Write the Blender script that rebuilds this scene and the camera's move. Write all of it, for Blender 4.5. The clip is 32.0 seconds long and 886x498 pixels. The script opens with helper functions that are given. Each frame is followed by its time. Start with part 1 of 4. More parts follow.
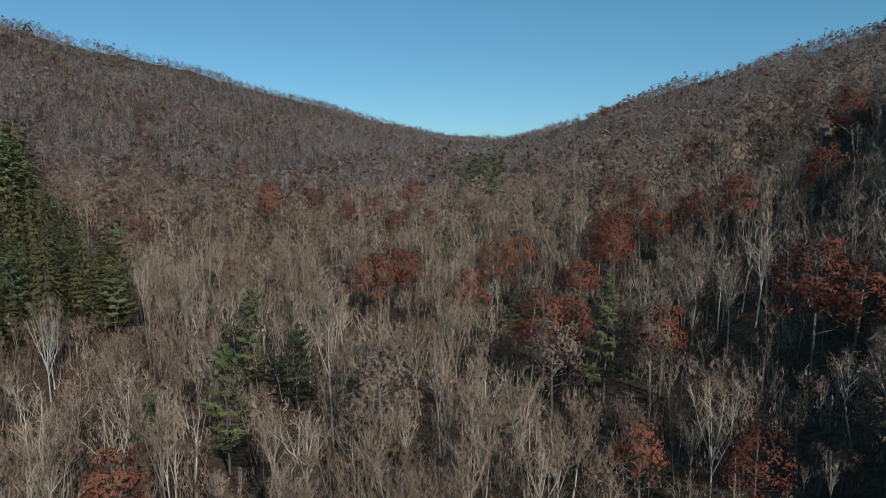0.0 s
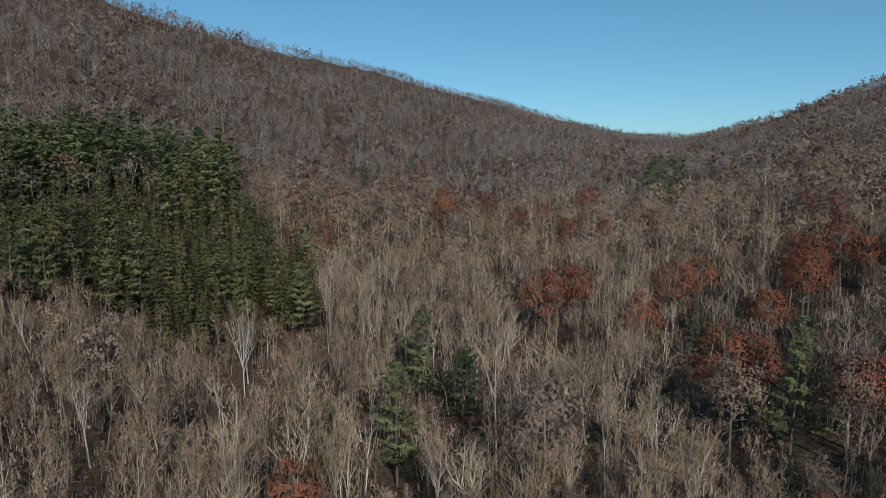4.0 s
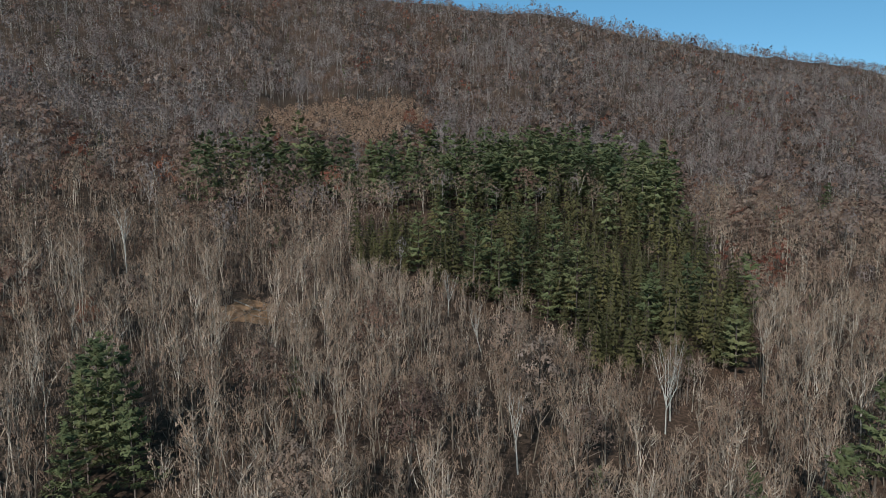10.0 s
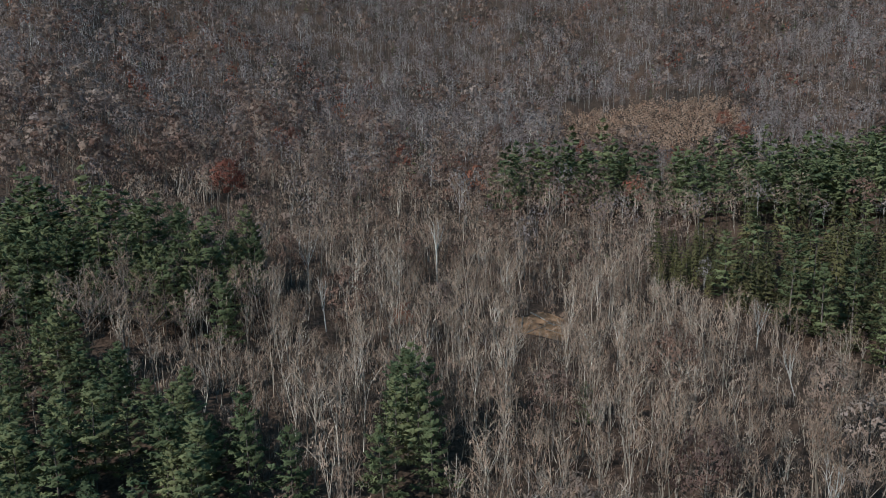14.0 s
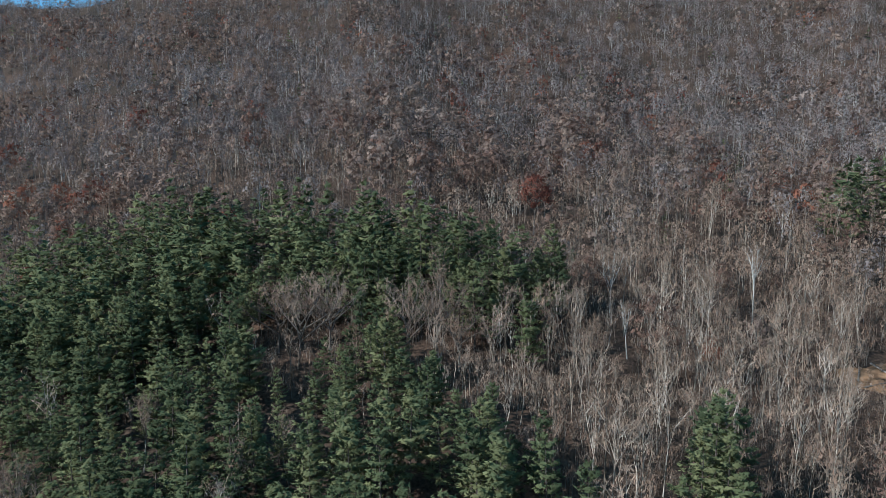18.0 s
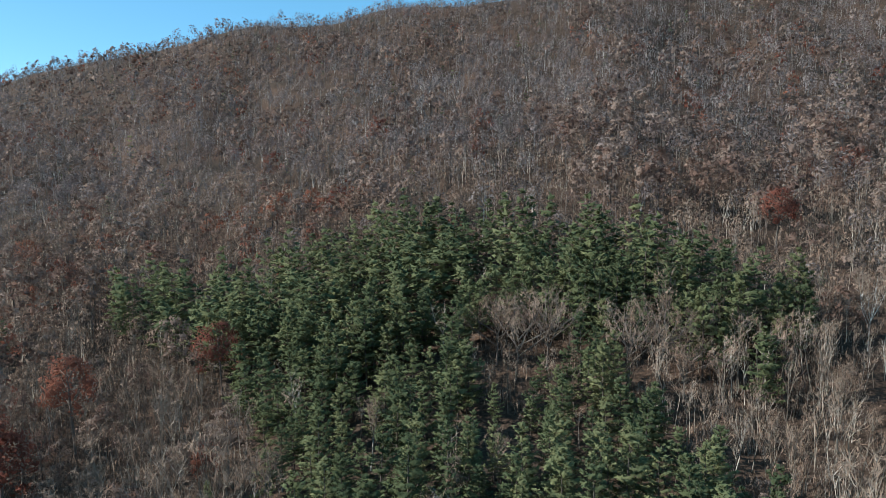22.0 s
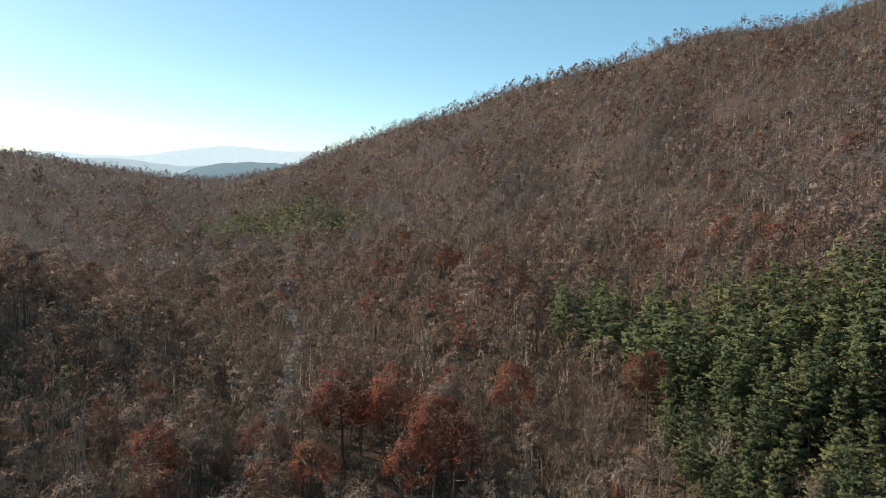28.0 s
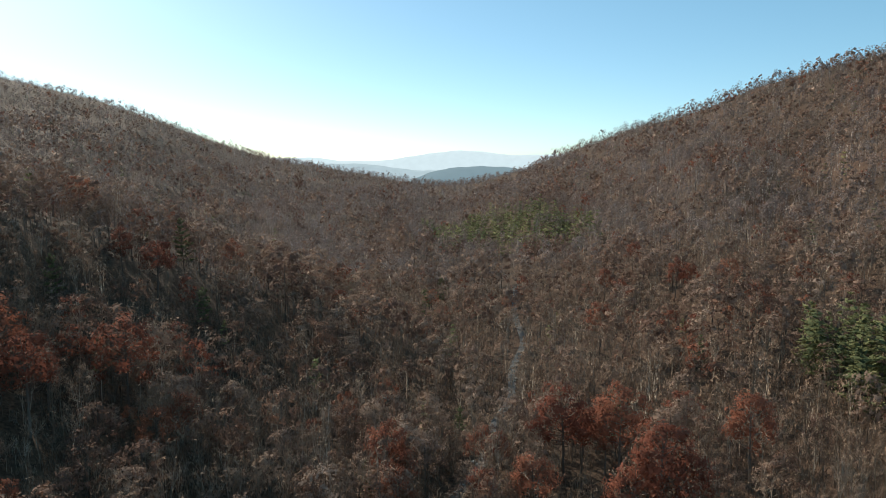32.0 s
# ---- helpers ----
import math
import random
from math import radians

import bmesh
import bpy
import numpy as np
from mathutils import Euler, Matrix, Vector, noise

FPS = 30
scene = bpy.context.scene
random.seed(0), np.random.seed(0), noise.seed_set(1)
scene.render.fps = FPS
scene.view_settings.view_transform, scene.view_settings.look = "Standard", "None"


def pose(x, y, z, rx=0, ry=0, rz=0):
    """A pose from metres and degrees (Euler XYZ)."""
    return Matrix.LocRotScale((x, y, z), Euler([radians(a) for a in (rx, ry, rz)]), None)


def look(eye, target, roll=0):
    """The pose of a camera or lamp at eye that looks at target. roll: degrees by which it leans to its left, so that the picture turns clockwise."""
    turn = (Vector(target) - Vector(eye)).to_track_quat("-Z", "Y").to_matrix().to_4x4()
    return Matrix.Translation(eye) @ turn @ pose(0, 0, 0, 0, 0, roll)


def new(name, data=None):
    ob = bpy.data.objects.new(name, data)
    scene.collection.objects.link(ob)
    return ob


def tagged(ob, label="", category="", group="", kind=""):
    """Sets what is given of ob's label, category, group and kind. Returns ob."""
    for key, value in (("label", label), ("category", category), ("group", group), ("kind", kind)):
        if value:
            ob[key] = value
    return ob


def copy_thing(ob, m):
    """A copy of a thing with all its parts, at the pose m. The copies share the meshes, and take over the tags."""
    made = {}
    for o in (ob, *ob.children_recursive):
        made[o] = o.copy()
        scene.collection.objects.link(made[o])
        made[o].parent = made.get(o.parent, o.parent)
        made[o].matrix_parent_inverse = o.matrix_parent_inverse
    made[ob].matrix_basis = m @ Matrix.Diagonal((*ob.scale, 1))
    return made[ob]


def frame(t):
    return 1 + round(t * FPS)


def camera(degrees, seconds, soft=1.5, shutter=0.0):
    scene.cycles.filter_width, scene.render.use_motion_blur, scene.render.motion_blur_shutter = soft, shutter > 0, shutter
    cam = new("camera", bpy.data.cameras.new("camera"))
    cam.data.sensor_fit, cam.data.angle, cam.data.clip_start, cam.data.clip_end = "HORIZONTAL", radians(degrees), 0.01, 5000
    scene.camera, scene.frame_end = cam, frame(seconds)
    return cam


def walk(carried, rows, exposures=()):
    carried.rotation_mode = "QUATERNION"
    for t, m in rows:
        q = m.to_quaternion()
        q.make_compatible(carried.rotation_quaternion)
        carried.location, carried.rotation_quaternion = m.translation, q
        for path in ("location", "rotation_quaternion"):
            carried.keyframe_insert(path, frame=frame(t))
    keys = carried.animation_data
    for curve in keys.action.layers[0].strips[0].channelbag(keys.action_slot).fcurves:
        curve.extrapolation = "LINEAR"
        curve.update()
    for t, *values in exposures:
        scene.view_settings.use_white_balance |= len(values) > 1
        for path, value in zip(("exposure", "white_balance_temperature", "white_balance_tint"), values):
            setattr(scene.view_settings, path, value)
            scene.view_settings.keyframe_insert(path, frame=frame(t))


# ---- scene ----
# The camera hovers over the valley, climbs slowly and turns to its left.
# Rows: seconds, x, y, z, turn to the left from +y, tilt, roll.
FLIGHT = [
    (0, -0.05, 0.00, 46.55, 0.00, -7.42, -0.38),
    (0.5, -0.08, 0.01, 46.97, -0.03, -7.43, -0.40),
    (1, -0.12, 0.04, 47.50, 0.57, -7.47, -0.36),
    (1.5, -0.17, 0.10, 48.09, 1.53, -7.51, -0.30),
    (2, -0.21, 0.21, 48.71, 2.95, -7.57, -0.21),
    (2.5, -0.25, 0.38, 49.32, 6.42, -7.58, -0.12),
    (3, -0.28, 0.59, 49.90, 9.34, -7.64, -0.02),
    (3.5, -0.31, 0.82, 50.45, 11.72, -7.67, 0.06),
    (5.5, -0.48, 1.67, 52.44, 20.52, -7.75, 0.18),
    (6, -0.54, 1.86, 52.91, 23.08, -7.78, 0.18),
    (6.5, -0.62, 2.05, 53.37, 25.79, -7.80, 0.13),
    (7, -0.71, 2.25, 53.82, 28.69, -7.82, 0.04),
    (7.5, -0.82, 2.46, 54.26, 31.78, -7.83, 0.04),
    (8, -0.97, 2.67, 54.68, 35.00, -7.80, 0.13),
    (8.5, -1.16, 2.90, 55.08, 38.34, -7.76, 0.23),
    (9, -1.38, 3.13, 55.49, 41.78, -7.74, 0.36),
    (9.5, -1.62, 3.39, 55.94, 45.18, -7.71, 0.45),
    (10, -1.85, 3.68, 56.44, 48.61, -7.66, 0.48),
    (10.5, -2.07, 3.99, 57.01, 52.07, -7.69, 0.38),
    (11, -2.26, 4.31, 57.66, 55.41, -7.74, 0.32),
    (11.5, -2.42, 4.59, 58.34, 58.62, -7.85, 0.31),
    (12, -2.55, 4.81, 59.06, 61.47, -7.95, 0.26),
    (12.5, -2.64, 4.95, 59.78, 64.15, -8.01, 0.19),
    (13, -2.72, 4.99, 60.49, 66.77, -8.06, 0.08),
    (13.5, -2.83, 4.96, 61.20, 69.70, -8.11, 0.04),
    (14, -3.00, 4.86, 61.89, 72.84, -8.06, -0.08),
    (14.5, -3.23, 4.69, 62.55, 75.89, -8.02, -0.07),
    (16.5, -4.46, 3.56, 64.78, 88.56, -7.87, -0.10),
    (17, -4.73, 3.21, 65.22, 91.20, -7.78, -0.05),
    (17.5, -4.99, 2.88, 65.65, 93.96, -7.71, 0.03),
    (18, -5.23, 2.59, 66.08, 96.77, -7.65, 0.07),
    (18.5, -5.48, 2.35, 66.54, 99.60, -7.63, 0.08),
    (19, -5.72, 2.18, 67.04, 102.42, -7.61, 0.13),
    (19.5, -5.95, 2.06, 67.59, 105.02, -7.60, 0.17),
    (20, -6.16, 1.99, 68.19, 107.36, -7.62, 0.23),
    (20.5, -6.35, 1.95, 68.84, 109.39, -7.69, 0.09),
    (21, -6.52, 1.94, 69.51, 111.37, -7.74, 0.05),
    (21.5, -6.69, 1.94, 70.18, 113.26, -7.77, -0.03),
    (22, -6.89, 1.95, 70.83, 114.76, -7.83, -0.19),
    (22.5, -7.12, 1.95, 71.43, 116.69, -7.83, -0.33),
    (23, -7.39, 1.95, 72.00, 119.21, -7.83, -0.33),
    (23.5, -7.71, 1.96, 72.54, 122.00, -7.82, -0.51),
    (24, -8.06, 1.97, 73.09, 124.84, -7.77, -0.64),
    (24.5, -8.43, 1.98, 73.65, 127.45, -7.76, -0.74),
    (25, -8.76, 1.95, 74.24, 130.59, -7.76, -0.83),
    (25.5, -8.97, 1.85, 74.84, 134.11, -7.85, -0.52),
    (27.5, -8.19, 0.36, 77.31, 146.40, -7.55, 0.06),
    (28, -7.91, -0.09, 77.84, 149.52, -7.57, 0.44),
    (28.5, -7.75, -0.47, 78.30, 152.67, -7.55, 0.56),
    (29, -7.70, -0.75, 78.70, 155.75, -7.47, 0.58),
    (29.5, -7.74, -0.93, 79.09, 157.80, -7.53, 0.53),
    (30, -7.80, -1.00, 79.50, 160.58, -7.49, 0.47),
    (30.5, -7.84, -0.98, 79.93, 163.20, -7.42, 0.22),
    (31, -7.87, -0.88, 80.37, 165.19, -7.50, 0.34),
    (31.5, -7.88, -0.76, 80.77, 166.99, -7.48, 0.09),
    (32, -7.88, -0.64, 81.09, 167.90, -7.38, -0.36),
]


def flown(x, y, z, turn, tilt, roll):
    a, b = radians(turn), radians(tilt)
    ahead = Vector((-math.sin(a) * math.cos(b), math.cos(a) * math.cos(b), math.sin(b)))
    return look((x, y, z), Vector((x, y, z)) + ahead, roll)


cam = camera(64.41, 32.0, soft=0.75)
walk(cam, [(row[0], flown(*row[1:])) for row in FLIGHT], exposures=[(0, -0.38, 5650, 4), (6, -0.28, 5800, 5), (13, -0.12, 5400, 6), (17, 0.26, 5200, 6), (19, 0.5, 5150, 6), (22, 0.58, 5500, 6), (25, 0.6, 6200, 9), (28, 0.5, 6650, 12), (32, 0.43, 6650, 11)])

# ---- daylight ----
SUN_TURN, SUN_HEIGHT = 206.0, 28.0
world = bpy.data.worlds.new("world")
scene.world = world
world.use_nodes = True
sky_tree = world.node_tree
sky = sky_tree.nodes.new("ShaderNodeTexSky")
sky.sky_type = "NISHITA"
sky.sun_disc = False
sky.sun_elevation = radians(SUN_HEIGHT)
sky.sun_rotation = radians(-SUN_TURN)
sky.altitude = 200
sky.air_density = 0.62
sky.dust_density = 0.45
sky.ozone_density = 2.0
clear = sky_tree.nodes.new("ShaderNodeMix")
clear.data_type, clear.blend_type = "RGBA", "MULTIPLY"
clear.inputs["Factor"].default_value = 1.0
clear.inputs["B"].default_value = (0.89, 1.0, 0.93, 1)
sky_tree.links.new(sky.outputs["Color"], clear.inputs["A"])
haze = sky_tree.nodes.new("ShaderNodeMix")
haze.data_type, haze.blend_type = "RGBA", "ADD"
haze.inputs["Factor"].default_value = 1.0
haze.inputs["B"].default_value = (0.5, 1.6, 2.05, 1)
sky_tree.links.new(clear.outputs["Result"], haze.inputs["A"])
sky_tree.links.new(haze.outputs["Result"], sky_tree.nodes["Background"].inputs["Color"])
sky_tree.nodes["Background"].inputs["Strength"].default_value = 0.087

sun_lamp = bpy.data.lights.new("sun", "SUN")
sun_lamp.energy = 5.0
sun_lamp.angle = radians(0.6)
sun_lamp.color = (1.0, 0.91, 0.77)
sun = new("sun", sun_lamp)
sa, sh = radians(SUN_TURN), radians(SUN_HEIGHT)
sun_way = Vector((-math.sin(sa) * math.cos(sh), math.cos(sa) * math.cos(sh), math.sin(sh)))
sun.matrix_world = look(sun_way * 600, (0, 0, 0))


# ---- materials ----
def ramp_material(name, stops, roughness=0.9, grain=0.6, spread=0.35, translucent=0.0, lace=None):
    """Colour by plant (object or tint), broken up by a fine and a broad grain. lace: the grain (x, y, z) and the share of the open gaps in a spray."""
    m = bpy.data.materials.new(name)
    m.use_nodes = True
    t = m.node_tree
    n, link = t.nodes, t.links.new
    shade = n["Principled BSDF"]
    shade.inputs["Roughness"].default_value = roughness
    shade.inputs["Specular IOR Level"].default_value = 0.04
    tint = n.new("ShaderNodeAttribute")
    tint.attribute_name = "tint"
    info = n.new("ShaderNodeObjectInfo")
    add = n.new("ShaderNodeMath")
    add.operation = "ADD"
    link(tint.outputs["Fac"], add.inputs[0])
    link(info.outputs["Random"], add.inputs[1])
    wrap = n.new("ShaderNodeMath")
    wrap.operation = "FRACT"
    link(add.outputs[0], wrap.inputs[0])
    place = n.new("ShaderNodeNewGeometry")
    fine = n.new("ShaderNodeTexNoise")
    fine.inputs["Scale"].default_value = grain
    fine.inputs["Detail"].default_value = 3
    link(place.outputs["Position"], fine.inputs["Vector"])
    mix = n.new("ShaderNodeMath")
    mix.operation = "MULTIPLY_ADD"
    link(fine.outputs["Fac"], mix.inputs[0])
    mix.inputs[1].default_value = spread * 2
    less = n.new("ShaderNodeMath")
    less.operation = "MULTIPLY_ADD"
    link(wrap.outputs[0], less.inputs[0])
    less.inputs[1].default_value = 1 - spread
    less.inputs[2].default_value = -spread * 0.5
    link(less.outputs[0], mix.inputs[2])
    ramp = n.new("ShaderNodeValToRGB")
    while len(ramp.color_ramp.elements) < len(stops):
        ramp.color_ramp.elements.new(0.5)
    for e, (at, colour) in zip(ramp.color_ramp.elements, stops):
        e.position, e.color = at, (*colour, 1)
    link(mix.outputs[0], ramp.inputs["Fac"])
    link(ramp.outputs["Color"], shade.inputs["Base Color"])
    if translucent:
        thin = n.new("ShaderNodeBsdfTranslucent")
        link(ramp.outputs["Color"], thin.inputs["Color"])
        both = n.new("ShaderNodeMixShader")
        both.inputs["Fac"].default_value = translucent
        link(shade.outputs[0], both.inputs[1])
        link(thin.outputs[0], both.inputs[2])
        link(both.outputs[0], n["Material Output"].inputs["Surface"])
    if lace:
        *scale, share = lace
        stretch = n.new("ShaderNodeVectorMath")
        stretch.operation = "MULTIPLY"
        link(place.outputs["Position"], stretch.inputs[0])
        stretch.inputs[1].default_value = scale
        gaps = n.new("ShaderNodeTexNoise")
        gaps.inputs["Scale"].default_value, gaps.inputs["Detail"].default_value = 1.0, 1.0
        link(stretch.outputs[0], gaps.inputs["Vector"])
        cut = n.new("ShaderNodeMath")
        cut.operation = "LESS_THAN"
        link(gaps.outputs["Fac"], cut.inputs[0])
        cut.inputs[1].default_value = share
        clear, thinned = n.new("ShaderNodeBsdfTransparent"), n.new("ShaderNodeMixShader")
        link(cut.outputs[0], thinned.inputs["Fac"])
        link(n["Material Output"].inputs["Surface"].links[0].from_socket, thinned.inputs[1])
        link(clear.outputs[0], thinned.inputs[2])
        link(thinned.outputs[0], n["Material Output"].inputs["Surface"])
    return m


BARK = ramp_material("grey_bark", [(0.0, (0.125, 0.098, 0.076)), (0.5, (0.255, 0.211, 0.166)), (0.8, (0.42, 0.36, 0.295)), (1.0, (0.68, 0.61, 0.52))], grain=1.5, spread=0.2)
PALE = ramp_material("pale_bark", [(0.0, (0.30, 0.28, 0.245)), (0.6, (0.45, 0.43, 0.39)), (1.0, (0.62, 0.60, 0.555))], grain=1.0)
TWIG = ramp_material("bare_twigs", [(0.0, (0.155, 0.101, 0.070)), (0.5, (0.268, 0.188, 0.134)), (1.0, (0.405, 0.305, 0.225))], grain=0.12, translucent=0.06)
HAZE = ramp_material("fine_twigs", [(0.0, (0.160, 0.101, 0.072)), (0.5, (0.258, 0.179, 0.130)), (1.0, (0.36, 0.266, 0.199))], grain=0.12, translucent=0.10, lace=(5.0, 5.0, 1.2, 0.54))
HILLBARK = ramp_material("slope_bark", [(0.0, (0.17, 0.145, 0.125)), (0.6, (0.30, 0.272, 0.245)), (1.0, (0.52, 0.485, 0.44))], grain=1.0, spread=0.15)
# Greyer than the near twigs; part of the cool tint stands in for haze.
HILLTWIG = ramp_material("hazed_slope_twigs", [(0.0, (0.158, 0.112, 0.100)), (0.5, (0.215, 0.172, 0.159)), (1.0, (0.29, 0.25, 0.234))], grain=0.015, translucent=0.25, lace=(3.6, 3.6, 1.4, 0.47))
STRAW = ramp_material("dry_brush", [(0.0, (0.29, 0.18, 0.125)), (0.5, (0.42, 0.28, 0.195)), (1.0, (0.53, 0.385, 0.28))], grain=0.3, translucent=0.3)
OAKBARK = ramp_material("oak_bark", [(0.0, (0.09, 0.072, 0.06)), (1.0, (0.23, 0.19, 0.16))], grain=1.5)
DARKWOOD = ramp_material("conifer_bark", [(0.0, (0.07, 0.055, 0.045)), (1.0, (0.17, 0.14, 0.12))], grain=1.5)
NEEDLE = ramp_material("pine_needles", [(0.0, (0.074, 0.092, 0.048)), (0.5, (0.150, 0.165, 0.079)), (1.0, (0.235, 0.232, 0.110))], grain=0.35, spread=0.22, translucent=0.25, lace=(3.0, 3.0, 2.6, 0.33))
SPRUCE = ramp_material("spruce_needles", [(0.0, (0.062, 0.060, 0.029)), (0.6, (0.122, 0.111, 0.050)), (1.0, (0.20, 0.172, 0.073))], grain=0.35, spread=0.25, translucent=0.25, lace=(3.0, 3.0, 2.4, 0.34))
RUST = ramp_material("rust_leaves", [(0.0, (0.135, 0.05, 0.038)), (0.5, (0.22, 0.086, 0.058)), (1.0, (0.325, 0.146, 0.09))], grain=0.5, translucent=0.33, lace=(5.5, 5.5, 4.2, 0.36))
TAN = ramp_material("tan_leaves", [(0.0, (0.105, 0.072, 0.064)), (0.3, (0.185, 0.112, 0.082)), (0.55, (0.205, 0.148, 0.122)), (0.8, (0.27, 0.19, 0.145)), (1.0, (0.36, 0.29, 0.25))], grain=0.3, spread=0.2, translucent=0.25, lace=(5.5, 5.5, 4.0, 0.42))


def ground_material():
    m = bpy.data.materials.new("leaf_litter")
    m.use_nodes = True
    n, link = m.node_tree.nodes, m.node_tree.links.new
    shade = n["Principled BSDF"]
    shade.inputs["Roughness"].default_value = 0.95
    shade.inputs["Specular IOR Level"].default_value = 0.1
    place = n.new("ShaderNodeNewGeometry")
    broad, fine = n.new("ShaderNodeTexNoise"), n.new("ShaderNodeTexNoise")
    broad.inputs["Scale"].default_value, broad.inputs["Detail"].default_value = 0.02, 4
    fine.inputs["Scale"].default_value, fine.inputs["Detail"].default_value = 1.2, 6
    for tex in (broad, fine):
        link(place.outputs["Position"], tex.inputs["Vector"])
    one = n.new("ShaderNodeValToRGB")
    one.color_ramp.elements[0].position, one.color_ramp.elements[0].color = 0.3, (0.034, 0.025, 0.019, 1)
    one.color_ramp.elements[1].position, one.color_ramp.elements[1].color = 0.7, (0.125, 0.088, 0.065, 1)
    two = n.new("ShaderNodeValToRGB")
    two.color_ramp.elements[0].position, two.color_ramp.elements[0].color = 0.35, (0.75, 0.75, 0.72, 1)
    two.color_ramp.elements[1].position, two.color_ramp.elements[1].color = 0.65, (1.15, 1.0, 0.92, 1)
    link(fine.outputs["Fac"], one.inputs["Fac"])
    link(broad.outputs["Fac"], two.inputs["Fac"])
    mix = n.new("ShaderNodeMix")
    mix.data_type, mix.blend_type = "RGBA", "MULTIPLY"
    mix.inputs["Factor"].default_value = 1.0
    link(one.outputs["Color"], mix.inputs["A"])
    link(two.outputs["Color"], mix.inputs["B"])
    link(mix.outputs["Result"], shade.inputs["Base Color"])
    b = n.new("ShaderNodeBump")
    b.inputs["Strength"].default_value, b.inputs["Distance"].default_value = 0.6, 0.3
    link(fine.outputs["Fac"], b.inputs["Height"])
    link(b.outputs[0], shade.inputs["Normal"])
    return m


LITTER = ground_material()


# Paints the haze of distance: a bluish colour that glows by itself.
def hazed_glow_material(name, colour, glow):
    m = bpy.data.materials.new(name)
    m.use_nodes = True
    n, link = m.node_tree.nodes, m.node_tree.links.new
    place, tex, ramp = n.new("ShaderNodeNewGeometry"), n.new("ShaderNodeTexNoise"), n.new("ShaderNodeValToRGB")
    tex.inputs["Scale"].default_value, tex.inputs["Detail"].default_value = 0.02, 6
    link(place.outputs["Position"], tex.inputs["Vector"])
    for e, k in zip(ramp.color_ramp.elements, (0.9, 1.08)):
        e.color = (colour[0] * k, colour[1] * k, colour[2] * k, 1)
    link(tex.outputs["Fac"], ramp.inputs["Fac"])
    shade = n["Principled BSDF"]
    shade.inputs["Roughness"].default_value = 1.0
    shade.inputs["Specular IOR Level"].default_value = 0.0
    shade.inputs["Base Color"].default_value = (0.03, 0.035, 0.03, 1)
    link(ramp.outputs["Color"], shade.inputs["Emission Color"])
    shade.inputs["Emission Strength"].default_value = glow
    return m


# ---- the lie of the land ----
# By bearing (degrees to the left of +y): ground height at 100, 200, 350 and 550 m, then the ridge's distance and height.
LAND = [
    (-30, 14, 36, 60, 84, 1300, 226), (-16, 8, 18, 30, 52, 1750, 188), (-8, 5, 11, 17, 28, 2300, 121), (-3, 3, 7, 10, 16, 3000, 94),
    (10, 0, 5, 9, 18, 2600, 235), (20, 0, 6, 14, 30, 1900, 273), (28, 0, 8, 18, 50, 1400, 246),
    (40, 0, 10, 34, 80, 1040, 252), (57, 0, 14, 42, 95, 900, 246), (82, 0, 20, 47, 108, 840, 240),
]
LAND += [
    (103, 0, 15, 62, 128, 800, 243), (117, -3, 8, 52, 110, 840, 235), (131, -6, -1, 24, 72, 950, 221),
    (142, -8, -6, 12, 45, 1100, 188), (150, -8, -9, 2, 25, 1300, 144), (154, -8, -9, -1, 18, 1450, 126), (158, -8, -10, -6, 5, 1600, 88),
    (161.5, -8, -10, -8, 0, 1750, 44), (165, -8, -10, -9, -5, 1900, 13), (168, -8, -9, -8, -7, 2000, -9), (171.7, -7, -8, -6, -6, 2100, 20),
]
LAND += [
    (175.5, -6, -5, 0, -4, 2150, 38), (180, -4, 0, 14, -8, 2100, 71), (184, -1, 6, 30, -8, 2000, 103), (189, 2, 13, 47, -2, 1950, 178), (194.4, 4, 22, 61, 8, 1900, 232),
    # from bearing 216 on: unseen hill, heights raised to shade the valley's right side
    (200, 6, 33, 76, 22, 1850, 268), (216, 20, 82, 150, 160, 1100, 250), (232, 48, 142, 230, 250, 850, 300), (250, 64, 174, 270, 300, 700, 330), (290, 62, 152, 208, 235, 720, 280), (312, 28, 74, 122, 150, 900, 230),
]


def build_heights():
    rows = LAND + [(LAND[0][0] + 360, *LAND[0][1:])]
    table = np.array(rows, float)
    bearing = np.arange(-30, 330)
    cols = np.stack([np.interp(bearing, table[:, 0], table[:, k]) for k in range(1, 7)], 1)
    kernel = np.exp(-0.5 * (np.arange(-9, 10) / 1.8) ** 2)
    kernel /= kernel.sum()
    cols = np.stack([np.convolve(np.r_[c[-9:], c, c[:9]], kernel, "valid") for c in cols.T], 1)
    far = np.arange(0, 5001, 10.0)
    out = np.zeros((360, len(far)))
    for i, (a, b, c, d, rim, top) in enumerate(cols):
        mid = 0.55 * rim + 0.45 * 550
        up = d + (top - d) * 0.52
        out[i] = np.interp(far, [0, 100, 200, 350, 550, mid, rim - 40, rim + 60, rim + 600, rim + 1500], [0, a, b, c, d, up, top, top, min(top * 0.4, top - 45), -65])
    k2 = np.exp(-0.5 * (np.arange(-12, 13) / 4.0) ** 2)
    k2 /= k2.sum()
    out = np.stack([np.convolve(np.pad(row, 12, mode="edge"), k2, "valid") for row in out])
    rims = cols[:, 4]
    return np.vstack([out, out[:1]]), np.r_[rims, rims[0]]


HEIGHTS, RIMS = build_heights()


def bearings(x, y):
    return (np.degrees(np.arctan2(-x, y)) + 30) % 360


